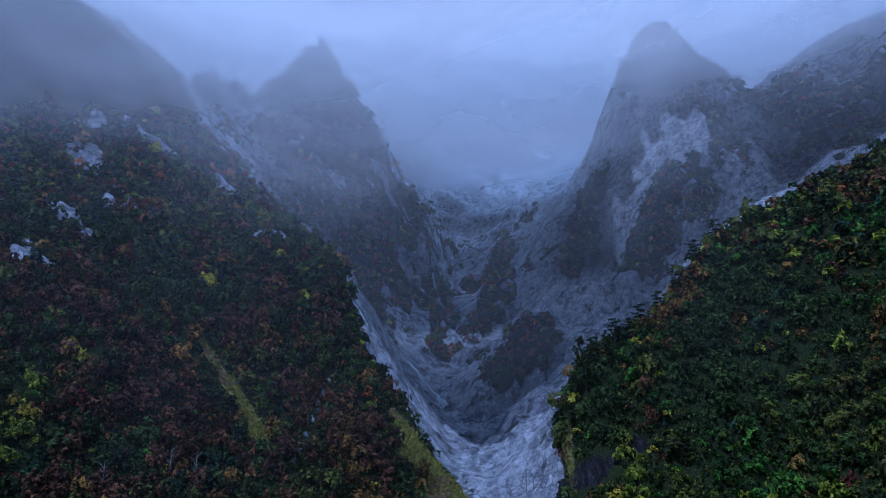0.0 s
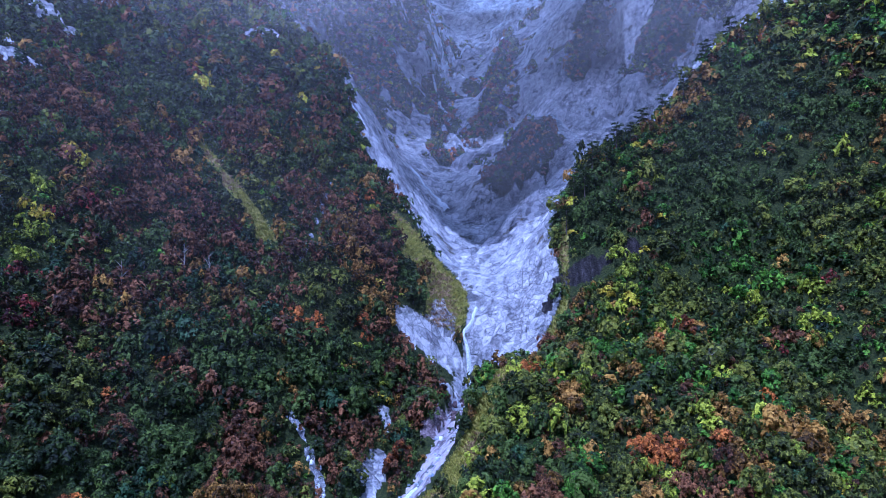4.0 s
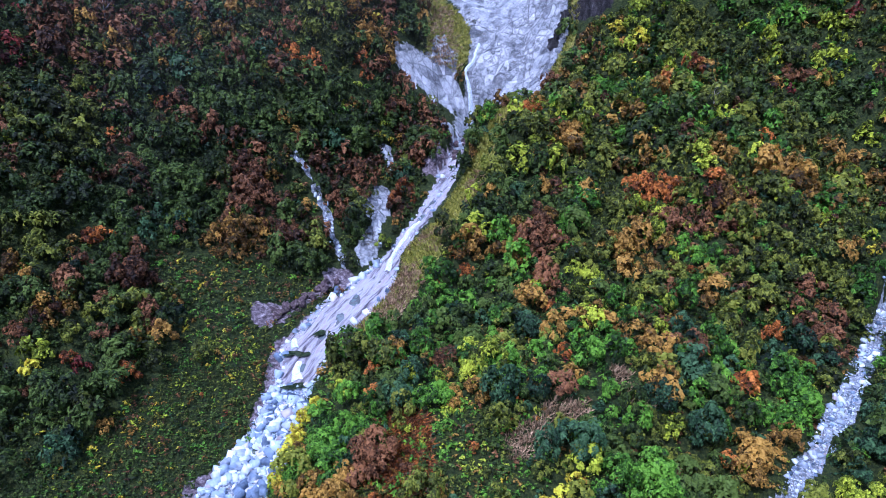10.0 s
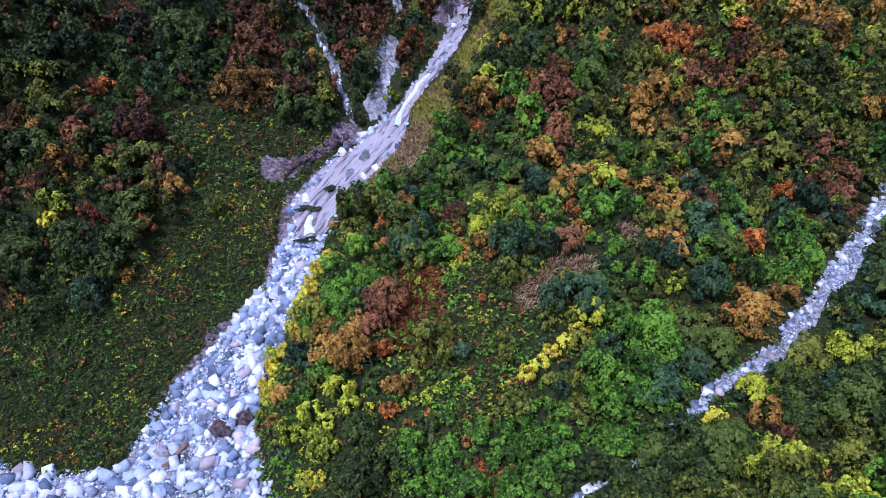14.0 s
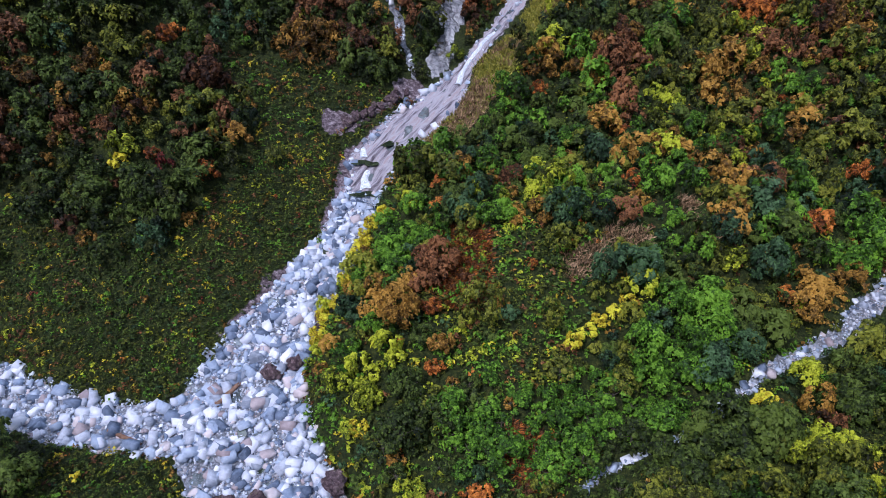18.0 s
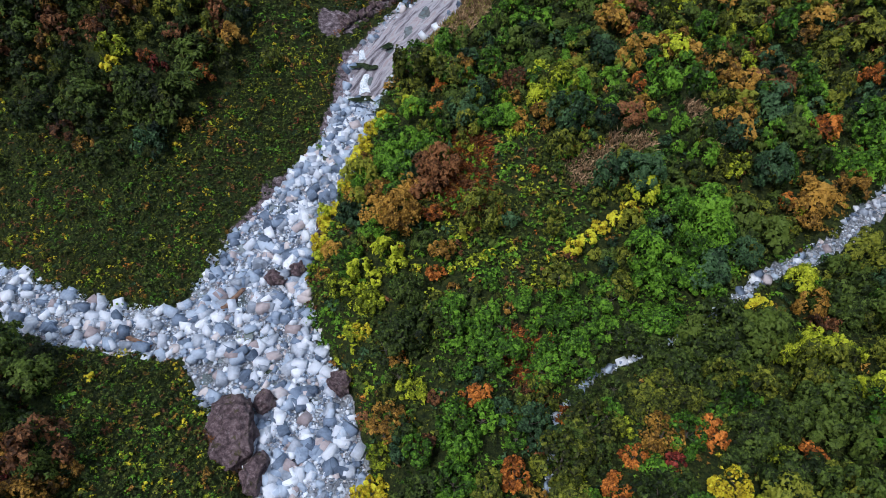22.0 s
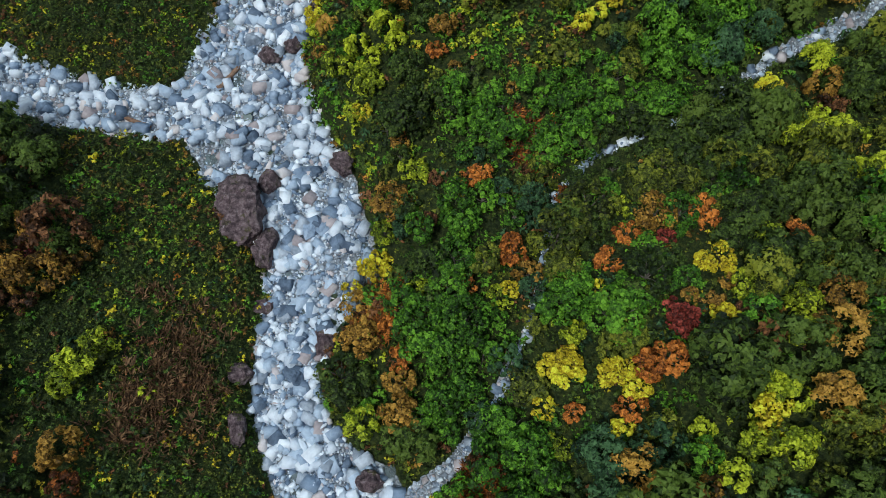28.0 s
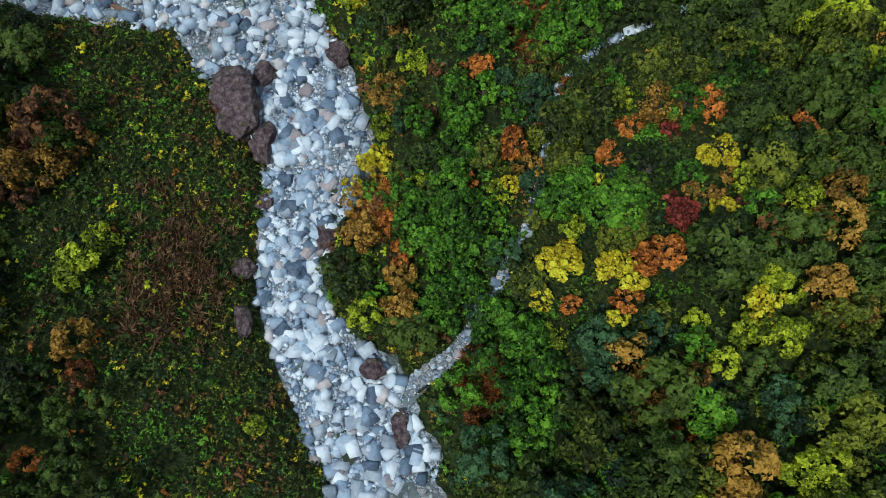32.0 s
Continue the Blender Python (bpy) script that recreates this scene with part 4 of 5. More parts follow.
BLUE_STANDS_UPPER = [(37.6, 80.3, 3.6), (63.6, 82.2, 4), (-13.2, 88.7, 2.2), (-7, 88.9, 3.1), (52.1, 88.9, 4), (12.7, 92.1, 2.3), (60.4, 94.4, 4.2),
          (41.5, 95.1, 6), (3.9, 98.3, 3.8), (57.8, 103.1, 5.5), (-52.9, 105.1, 6.4), (71.5, 107.4, 5.9), (-53.7, 113.2, 6.7), (-83.3, 144.4, 5.6),
          (-60.4, 147.6, 9.5), (-53.8, 168.1, 7.4)]
DARK_STANDS = [(-24.1, -6, 2.4), (-31.7, -5.8, 2.4), (9.8, -4.3, 2.9), (-36.5, -3.4, 1.8), (19.4, -2.3, 2.9), (-30, 1.1, 2.4), (14.9, 3.8, 2.9),
          (35.1, 8.3, 2.9), (-6, 8.6, 2.4), (-35.4, 11.4, 1.9), (-39.7, 13.5, 2.6), (23.5, 16.9, 2.9), (33.2, 18.3, 2.9), (24.7, 18.9, 2.9),
          (35.6, 20.1, 3), (-5.7, 28.1, 2.4), (36.1, 29.1, 3.2), (31.5, 29.8, 1.9), (29.3, 33.4, 2.6), (12.4, 34.5, 2.6), (37.8, 38.6, 4.2),
          (11.1, 40.1, 2)]
DARK_STANDS_UPPER = [(-3.5, 40.7, 1.9), (15, 42.9, 3.1), (-10.7, 45.3, 3), (-14.8, 46.2, 2.7), (20.7, 46.5, 3.5), (14.2, 46.9, 3.5), (-9.2, 48.7, 3),
          (23.2, 49.2, 4.3), (5, 49.6, 2.7), (30.9, 50.9, 4.5), (42.1, 54.5, 4), (51.6, 56.6, 3.3), (46.6, 58.1, 4.1), (-55.3, 65.8, 3.5),
          (34.2, 67, 3.3), (24.1, 69.6, 4), (-56.6, 74.2, 5.5), (-50.5, 78.5, 3.7), (-54, 93.5, 4), (-60.1, 106.9, 5.4), (-58.4, 110.1, 6.6),
          (-49, 119.4, 8)]
DARK_STANDS_HIGH = [(5, 119.5, 4.3), (-53.2, 125.8, 6), (-48.7, 140.7, 7.7), (14.7, 143.2, 3.8), (-39.9, 143.6, 5.1), (49.7, 144, 6.6), (-30.6, 146, 6.4),
          (87.5, 152, 6), (-24.2, 153.8, 8.1), (71.2, 157.5, 5.9), (-69.1, 158.8, 5.9), (89.5, 187.2, 8.8), (72.2, 190.7, 10.3), (79.2, 194.9, 7.1),
          (44.2, 195.1, 6.7), (111.2, 197.6, 9.6), (81.5, 198.8, 10.9), (44.1, 205.5, 8.8), (93.7, 210.7, 9.9), (-87.5, 213.2, 11.8),
          (-121.6, 225.4, 11.1)]
OLIVE_STANDS = [(33.6, 3, 2.8), (31.9, 9.4, 2.9), (-34.1, 12.6, 1.9), (31.7, 14, 2.6), (19.6, 42.7, 3.5), (38.1, 46.1, 5.2), (31.9, 46.4, 4.4),
          (45.1, 50.5, 3.1), (50.3, 68.3, 5.4), (32.4, 70.5, 2.9), (28.5, 72.1, 2.9), (5.7, 73.1, 2), (-48.2, 93.8, 3), (-62.1, 95.2, 4.1),
          (-67.6, 104.7, 5.5), (62.9, 110.2, 6.9), (28.6, 114.7, 4.3), (-26, 120.5, 4.5), (-72.7, 123.7, 7.4), (32.3, 125.7, 4.1), (83.3, 145.1, 5.8),
          (98.7, 167.8, 4.9), (-26.8, 174, 7.4), (102.7, 180.3, 8.8), (62.7, 180.4, 8.1), (-54.4, 202.2, 8.8), (-38, 210.4, 7.2)]
GREEN_STANDS = [(-26.4, -4.2, 2.4), (-29.4, -3, 2.4), (7.8, 0.9, 3.5), (5.2, 3.9, 2.9), (7.7, 7.6, 3.5), (6.2, 12.2, 2.1), (-1.6, 12.6, 2.4),
          (20, 14.4, 1.7), (-0.8, 16.6, 3.6), (0.3, 16.9, 3), (28.1, 17.6, 1.8), (3.5, 20.3, 2.4), (-3, 20.5, 3), (1.5, 21.7, 3), (15.6, 25.2, 3),
          (10.6, 26.9, 2.5), (-2.1, 27.8, 3), (0.4, 33.3, 3.7), (-1.9, 43.1, 2.9), (0.5, 44.2, 3.3), (1.9, 45.3, 2.6), (6.7, 46.2, 4)]
GREEN_STANDS_UPPER = [(-20.5, 47.3, 2.9), (-21.4, 47.4, 2.9), (11.1, 49.1, 4.2), (5.1, 50.5, 2.8), (12.6, 51, 3.2), (21, 52.6, 3.7), (11.5, 54.9, 3.9),
          (27.5, 56.6, 3.1), (18.8, 57.2, 4.4), (22.5, 63.2, 3.5), (29.8, 64.8, 4), (-15.5, 66.4, 2.3), (-15.8, 74.2, 3.3), (-12.7, 76.1, 4.1),
          (-2.2, 78.7, 2.9), (24.4, 87.8, 3.1), (-10, 93.9, 3.7), (-2.9, 104.1, 3.9), (49.2, 108.2, 2.2), (35.3, 160.2, 8.4), (75.3, 184.7, 7.6)]
STANDS = [(x, y, r, kind) for kind, rows in (("rust", RUST_STANDS), ("rust", RUST_STANDS_UPPER), ("lime", LIME_STANDS), ("lime", LIME_STANDS_UPPER), ("yellow", YELLOW_STANDS), ("yellow", YELLOW_STANDS_UPPER), ("red", RED_STANDS), ("orange", ORANGE_STANDS), ("orange", ORANGE_STANDS_UPPER), ("ochre", OCHRE_STANDS), ("ochre", OCHRE_STANDS_UPPER), ("blue", BLUE_STANDS), ("blue", BLUE_STANDS_UPPER), ("dark", DARK_STANDS), ("dark", DARK_STANDS_UPPER), ("dark", DARK_STANDS_HIGH), ("olive", OLIVE_STANDS), ("green", GREEN_STANDS), ("green", GREEN_STANDS_UPPER)) for x, y, r in rows]


def bright_trees():
    """The trees that stand out in each bright stand: x, y, kind, crown radius."""
    r, out = random.Random(77), []
    for x, y, reach, kind in STANDS:
        if kind not in ("yellow", "orange", "red", "lime") or reach > 5.5:
            continue
        for k in range(max(1, round((reach / 1.6) ** 2 * 1.25))):
            a, d = r.uniform(0, 6.28), reach * 0.9 * math.sqrt(r.random()) if k else 0
            out.append((x + math.cos(a) * d, y + math.sin(a) * d, kind, min(max(reach, 1.3), r.uniform(1.3, 2.1))))
    edge = [(-19.2, 82), (-20.6, 79), (-22.6, 72), (-24.8, 64.5), (-24.6, 60), (-24, 57.5)]
    for k in range(30):
        i, u = r.randrange(len(edge) - 1), r.random()
        x, y = (edge[i][j] + u * (edge[i + 1][j] - edge[i][j]) for j in (0, 1))
        out.append((x + r.uniform(0.2, 1.5), y + r.uniform(-0.5, 0.5), r.choice(("yellow", "yellow", "lime")), r.uniform(0.8, 1.35)))
    return out


SHOWY = bright_trees()


def region(x, y):
    """Which mix of trees grows at a place, and how far it is low scrub instead of wood."""
    d1, z1, w1, s1 = along(MAIN_CREEK, MAIN_WIDTH, x, y)
    d2, z2, w2, s2 = along(WEST_CREEK, WEST_WIDTH, x, y)
    d3, z3, w3, s3 = along(EAST_CREEK, EAST_WIDTH, x, y)
    i = np.clip(s1.astype(int), 0, len(MAIN_CREEK) - 2)
    line = np.array(MAIN_CREEK)
    a, b = line[i], line[i + 1]
    west = ((b[..., 0] - a[..., 0]) * (y - a[..., 1]) - (b[..., 1] - a[..., 1]) * (x - a[..., 0])) > 0
    e = np.array(EAST_CREEK)
    k = np.clip(s3.astype(int), 0, len(EAST_CREEK) - 2)
    ea, eb = e[k], e[k + 1]
    south = (((eb[..., 0] - ea[..., 0]) * (y - ea[..., 1]) - (eb[..., 1] - ea[..., 1]) * (x - ea[..., 0])) < 0) & ~west
    far = np.hypot(x, y)
    zone = np.where(west, 2, np.where(south, 3, np.where(far + 22 * noise2(x / 12, y / 12, 85) + 14 * noise2(x / 4, y / 4, 86) < 106, 1, 0)))
    zone = np.where((far > 260), 4, zone)
    n = 6 * noise2(x / 15, y / 15, 81) + 3 * noise2(x / 5, y / 5, 82)
    scrub = west & (y > 42) & (y < 112) & (np.minimum(d1, d2) < 22 + n)
    scrub |= west & (y <= 44) & (d1 < 21 + n)
    scrub |= (np.hypot((x - 2) / 10, (y - 63) / 12) + n * 0.03 < 1) & ~south
    scrub |= (~west) & (d1 < w1 + 2.5 + 0.3 * n) & (far < 100)
    scrub |= (~west) & ~south & (d1 < w1 + 3.2 + 0.4 * n) & (y > 3) & (y < 60)
    return zone, scrub


def wood(spacing, near, far, seed):
    """Places for trees on a loose grid between two distances: x, y, z."""
    r = np.random.default_rng(seed)
    g = np.arange(-far, far, spacing)
    x, y = [c.ravel() for c in np.meshgrid(g, g)]
    x, y = x + r.uniform(-0.42, 0.42, x.size) * spacing, y + r.uniform(-0.42, 0.42, x.size) * spacing
    d, a = np.hypot(x, y), np.degrees(np.arctan2(x, y))
    # the fan of the valley that opens below and ahead of the hovering point
    fan = 0.70 * np.hypot(y, np.where(d < 140, 66, 30)) + 3
    keep = (d >= near) & (d < far) & (y > -11) & (x < fan) & (x > -fan - 0.12 * np.maximum(y, 0))
    x, y = x[keep], y[keep]
    z, gravel, rock, grass, bank, slab, cliff = ground(x, y, True)
    ok = (gravel + slab < 0.05) & (r.random(len(x)) > bank * 0.95) & (rock + 0.35 * noise2(x / 17, y / 17, 83) < 0.5) & (grass < 0.2) & (cliff < 0.3)
    # tall trees keep back from the lower edge of cliffs, slabs and grass
    if spacing > 1.9:
        k = 1.9 / d[keep] if spacing < 3 else 2.6 / d[keep]
        _, gravel, rock, grass, bank, slab, cliff = ground(x * (1 + k), y * (1 + k), True)
        ok &= ((slab < 0.4) & (rock < 0.75) & (grass < 0.6) & (cliff < 0.5) & ((gravel < 0.5) | (x > -12))) | (d[keep] > 240)
        gorge = (x > -36) & (x < 12) & (y > 98) & (y < 192)
        _, gravel, rock, grass, bank, slab, cliff = ground(x * (1 + 2.4 * k), y * (1 + 2.4 * k), True)
        ok &= ~(gorge & ((slab > 0.4) | (rock > 0.6) | (gravel > 0.5) | (bank > 0.6)))
    for px, py, pr in STRAW:
        ok &= np.hypot(x - px, y - py) > pr + (0.8 if spacing > 1.5 else -0.6)
    return x[ok], y[ok], z[ok]


def species_of(x, y, zone, r):
    mix = np.log(np.array([MIX_EAST, MIX_TONGUE, MIX_WEST, MIX_SOUTH, MIX_HIGH]) + 1e-4)
    score = mix[zone] + r.gumbel(size=(len(x), len(SPECIES))) * 0.6
    for k in range(len(SPECIES)):
        score[:, k] += 1.5 * noise2(x / 8, y / 8, 100 + k) + 0.5 * noise2(x / 25, y / 25, 120 + k)
    for px, py, pr, kind in STANDS:
        score[:, SPECIES.index(kind)] += (3.6 if pr < 3.6 else 2.9 if pr < 5.5 else 2.3) * np.exp(-((x - px) ** 2 + (y - py) ** 2) / pr ** 2)
    return score.argmax(1)


# crowns by nearness; the second half of each list is for the broadest trees, whose leaves are no larger
THING_CROWNS = [crown_shape(rng, 20, 680, 0.13, plain=False) for _ in range(5)] + [crown_shape(rng, 32, 1250, 0.09, plain=False) for _ in range(3)]
NEAR_CROWNS = [crown_shape(rng, 16, 560, 0.15) for _ in range(5)] + [crown_shape(rng, 26, 900, 0.115) for _ in range(4)]
MID_CROWNS = [crown_shape(rng, 13, 250, 0.205) for _ in range(6)] + [crown_shape(rng, 18, 360, 0.175) for _ in range(6)]
SLOPE_CROWNS = [crown_shape(rng, 11, 92, 0.31) for _ in range(6)] + [crown_shape(rng, 15, 160, 0.25) for _ in range(6)]
FAR_CROWNS = [crown_shape(rng, 9, 48, 0.42) for _ in range(4)] + [crown_shape(rng, 13, 64, 0.38) for _ in range(4)]
SPECK_CROWNS = [crown_shape(rng, 5, 22, 0.60) for _ in range(4)] + [crown_shape(rng, 7, 34, 0.5) for _ in range(4)]


def creek_gap(x, y):
    """Room between a place and the edge of the nearest open creek bed; woods close over the lower east creek."""
    d1, _, w1, _ = along(MAIN_CREEK, MAIN_WIDTH, x, y)
    d2, _, w2, _ = along(WEST_CREEK, WEST_WIDTH, x, y)
    d3, _, w3, s3 = along(EAST_CREEK, EAST_WIDTH, x, y)
    return np.minimum.reduce([d1 - w1, d2 - w2, d3 - w3 + np.where((s3 > 2.3) & (s3 < 7.6), 2.1, 0)])


def trunk_mesh(seed):
    """A tapered trunk with a few limbs, for a crown one metre in radius."""
    r = random.Random(seed)
    bm = bmesh.new()
    stems = [((0, 0, -0.25), (0.05, 0.03, 0.9), 0.055, 0.03)]
    for k in range(5):
        a = k * 1.26 + r.uniform(-0.4, 0.4)
        stems.append(((0.03, 0.02, r.uniform(0.35, 0.7)), (math.cos(a) * 0.55, math.sin(a) * 0.55, r.uniform(0.85, 1.15)), 0.026, 0.008))
    for p, q, r1, r2 in stems:
        p, q = Vector(p), Vector(q)
        m = Matrix.Translation((p + q) / 2) @ (q - p).to_track_quat("Z", "Y").to_matrix().to_4x4()
        bmesh.ops.create_cone(bm, cap_ends=True, segments=6, radius1=r1, radius2=r2, depth=(q - p).length, matrix=m)
    me = bpy.data.meshes.new("trunk")
    bm.to_mesh(me)
    bm.free()
    me.materials.append(BARK)
    return me


TREE_WORDS = {"dark": "dark green broadleaf tree", "blue": "blue-green broadleaf tree", "green": "fresh green broadleaf tree", "olive": "olive-green broadleaf tree",
              "lime": "yellow-green broadleaf tree", "yellow": "bright yellow autumn tree", "ochre": "ochre autumn tree", "orange": "orange autumn tree",
              "rust": "rust-brown autumn tree", "red": "deep red autumn tree"}
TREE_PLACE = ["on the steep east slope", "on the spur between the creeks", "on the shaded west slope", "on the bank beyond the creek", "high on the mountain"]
# shade painted into leaf tone, by zone: east, spur, west, south, high
ZONE_SHADE = np.array([0.2, -0.1, 0.42, 0.05, 0.22])
tree_models = {}


def tree_model(kind, shape, zone):
    """One tree of a kind: an empty at its foot with trunk and crown."""
    key = (kind, shape)
    if key not in tree_models:
        v, f, bough = THING_CROWNS[shape]
        tree_models[key] = (mesh_from("crown", v, f, LEAF[kind], bough + 0.28), trunk_mesh(int(shape)))
    root = new("tree")
    crown, trunk = tree_models[key]
    part("trunk", trunk, root)
    part("crown", crown, root)
    return root


def plant_trees():
    r = np.random.default_rng(11)
    rows = []
    for spacing, near, far, seed in ((2.75, 0, 120, 1), (2.8, 120, 236, 2), (3.6, 236, 420, 3), (5.6, 420, 700, 4)):
        x, y, z = wood(spacing * 0.74, near, far, seed)
        # steep ground carries more trees for its plan area
        slope = np.hypot(ground(x + 2, y) - z, ground(x, y + 2) - z) / 2
        thick = r.random(len(x)) < (0.78 if spacing < 3.05 else 0.6) * np.sqrt(1 + 1.6 * np.minimum(slope, 1.6) ** 2)
        x, y, z = x[thick], y[thick], z[thick]
        zone, scrub = region(x, y)
        keep = ~scrub | ((r.random(len(x)) < np.where(zone == 2, 0.012, 0.06)) & (y > 50))
        size = (min(spacing, 2.8) if spacing < 3 else 3.4) * np.clip(r.lognormal(-0.52, 0.36, len(x)), 0.34, 1.15) * np.where(zone == 3, 1.22, 1.0)
        keep &= creek_gap(x, y) > 0.7 * size
        for sx, sy, _, sr in SHOWY:
            keep &= np.hypot(x - sx, y - sy) > 0.75 * sr + 0.5 * size
        x, y, z, zone, size = x[keep], y[keep], z[keep], zone[keep], size[keep]
        kind = species_of(x, y, zone, r)
        rows.append(np.stack([x, y, z, size, kind, zone], 1))
    rows = np.concatenate(rows)
    sx = np.array([(a, b, c) for a, b, _, c in SHOWY])
    kinds = np.array([SPECIES.index(k) for _, _, k, _ in SHOWY])
    zone, _ = region(sx[:, 0], sx[:, 1])
    rows = np.concatenate([np.stack([sx[:, 0], sx[:, 1], ground(sx[:, 0], sx[:, 1]), sx[:, 2], kinds, zone], 1), rows])
    # the trees round the creeks' meeting are things of their own
    order = np.argsort(np.hypot(rows[:, 0] - 4, rows[:, 1] - 34))
    singles, rest = rows[order[:290]], rows[order[290:]]
    first = {}
    for x, y, z, size, kind, zone in singles:
        shape, word = int(r.integers(0, 5) if size < 2.3 else r.integers(5, 8)), SPECIES[int(kind)]
        m = Matrix.LocRotScale((x, y, z - 0.05 * size), Euler((0, 0, r.uniform(0, 6.28))), (size, size, size * r.uniform(0.85, 1.25)))
        key = (word, shape, int(zone))
        if key not in first:
            first[key] = tagged(tree_model(word, shape, zone), TREE_WORDS[word] + " " + TREE_PLACE[int(zone)], "tree", "hillside trees")
        copy_thing(first[key], m)
    for root in first.values():
        for o in (*root.children, root):
            bpy.data.objects.remove(o)
    d = np.hypot(rest[:, 0], rest[:, 1])
    for k, word in enumerate(SPECIES):
        vs, fs, ts, n = [], [], [], 0
        for protos, lo, hi in ((NEAR_CROWNS, 0, 84), (MID_CROWNS, 84, 138), (SLOPE_CROWNS, 138, 232), (FAR_CROWNS, 232, 420), (SPECK_CROWNS, 420, 2000)):
            q = rest[(rest[:, 4] == k) & (d >= lo) & (d < hi)]
            if not len(q):
                continue
            half = len(protos) // 2
            shape = r.integers(0, half, len(q)) + (len(protos) - half) * (q[:, 3] > 2.2)
            # each zone's painted shade is taken off the leaf tone
            v, f, t = strew(protos, np.stack([q[:, 0], q[:, 1], q[:, 2] - 0.1 * q[:, 3], q[:, 3], q[:, 3] * r.uniform(1.0, 1.55, len(q)) * np.where(q[:, 5] == 3, 1.1, 1.0), r.uniform(0, 6.28, len(q)), shape, r.uniform(-0.25, 1.0, len(q)) - ZONE_SHADE[q[:, 5].astype(int)]], 1))
            vs.append(v), fs.append(f + n), ts.append(t)
            n += len(v)
        me = mesh_from("woodland", np.concatenate(vs), np.concatenate(fs), LEAF[word], np.concatenate(ts))
        tagged(new("woodland", me), TREE_WORDS[word].replace("tree", "trees") + " covering the mountain slopes", "trees", kind="stuff")


plant_trees()


# ---- pines on the cliff top and dead trees ----
def stems_mesh(name, stems, material, sides=7):
    """Tapered stems from point to point, with two radii each."""
    bm = bmesh.new()
    for p, q, r1, r2 in stems:
        p, q = Vector(p), Vector(q)
        m = Matrix.Translation((p + q) / 2) @ (q - p).to_track_quat("Z", "Y").to_matrix().to_4x4()
        bmesh.ops.create_cone(bm, cap_ends=True, segments=sides, radius1=r1, radius2=r2, depth=(q - p).length, matrix=m)
    me = bpy.data.meshes.new(name)
    bm.to_mesh(me)
    bm.free()
    me.materials.append(material)
    return me


def pine(seed):
    """A tall pine with a bare lower trunk and flat pads of needles."""
    r = np.random.default_rng(seed)
    root = tagged(new("pine"), "dark pine with bare trunk on the cliff top", "tree", "cliff pines")
    stems = [((0, 0, -0.5), (0.1, 0, 4), 0.20, 0.15), ((0.1, 0, 4), (0, 0.1, 8.5), 0.15, 0.05)]
    centre, facing = [], []
    for k in range(9):
        h, a = 3.6 + 0.6 * k, k * 2.4 + r.uniform(-0.4, 0.4)
        reach = (2.4 - 0.17 * k) * r.uniform(0.6, 1.0)
        tip = np.array([math.cos(a) * reach, math.sin(a) * reach, h + 0.35])
        stems.append(((0.05, 0.05, h), tuple(tip), 0.06, 0.02))
        n = 46
        centre.append(tip * np.array([0.75, 0.75, 1]) + r.normal(size=(n, 3)) * np.array([0.55, 0.55, 0.13]))
        facing.append(unit(r.normal(size=(n, 3)) * 0.4 + np.array([0, 0, 1])))
    v, f = sprays(r, np.concatenate(centre), np.concatenate(facing), r.uniform(0.3, 0.55, 46 * 9))
    part("trunk", stems_mesh("trunk", stems, BARK), root)
    part("needles", mesh_from("needles", v, f, LEAF["dark"], np.full(len(v), 0.1)), root)
    return root


def dead_tree(x, y, tall, seed):
    """A bare pale tree with forked branches."""
    r = random.Random(seed)
    stems = [((0, 0, -0.4), (0.2, 0.1, tall * 0.55), 0.14, 0.09), ((0.2, 0.1, tall * 0.55), (0.1, 0.3, tall), 0.09, 0.02)]
    for k in range(9):
        h, a = tall * r.uniform(0.35, 0.9), r.uniform(0, 6.28)
        reach = tall * r.uniform(0.15, 0.3)
        stems.append(((0.15, 0.1, h), (0.15 + math.cos(a) * reach, 0.1 + math.sin(a) * reach, h + reach * 0.9), 0.05, 0.012))
    root = tagged(new("dead_tree"), "bare pale dead tree on the wooded slope", "tree")
    root.matrix_basis = pose(x, y, float(ground(np.array([x]), np.array([y]))[0]))
    part("trunk", stems_mesh("trunk", stems[:2], DEADWOOD), root)
    for st in stems[2:]:
        part("branch", stems_mesh("branch", [st], DEADWOOD, 5), root)


pines = [pine(51), pine(52), pine(53)]
for i, (x, y, k) in enumerate([(37, 201, 1.0), (40, 206, 1.1), (43, 204, 0.9), (46, 208, 1.15), (50, 206, 1.0), (54, 210, 1.1), (58, 209, 0.95), (63, 214, 1.1), (70, 216, 1.2), (78, 220, 1.0),
                               (86, 223, 1.15), (95, 226, 1.1), (-104, 300, 1.1), (-112, 305, 1.0), (-120, 300, 1.2), (-118, 292, 1.0), (-128, 296, 1.1)]):
    if i >= 3:
        m = copy_thing(pines[i % 3], Matrix.LocRotScale((x, y, float(ground(np.array([x]), np.array([y]))[0])), Euler((0, 0, i * 1.7)), (k, k, k)))
    else:
        pines[i].matrix_basis = Matrix.LocRotScale((x, y, float(ground(np.array([x]), np.array([y]))[0])), Euler((0, 0, i * 1.7)), (1, 1, 1))
for x, y, tall, seed in ((-63, 163, 8, 1), (-58, 166, 7, 2), (-72, 150, 7, 3), (40, 29, 6, 4), (60, 150, 7, 5)):
    dead_tree(x, y, tall, seed)


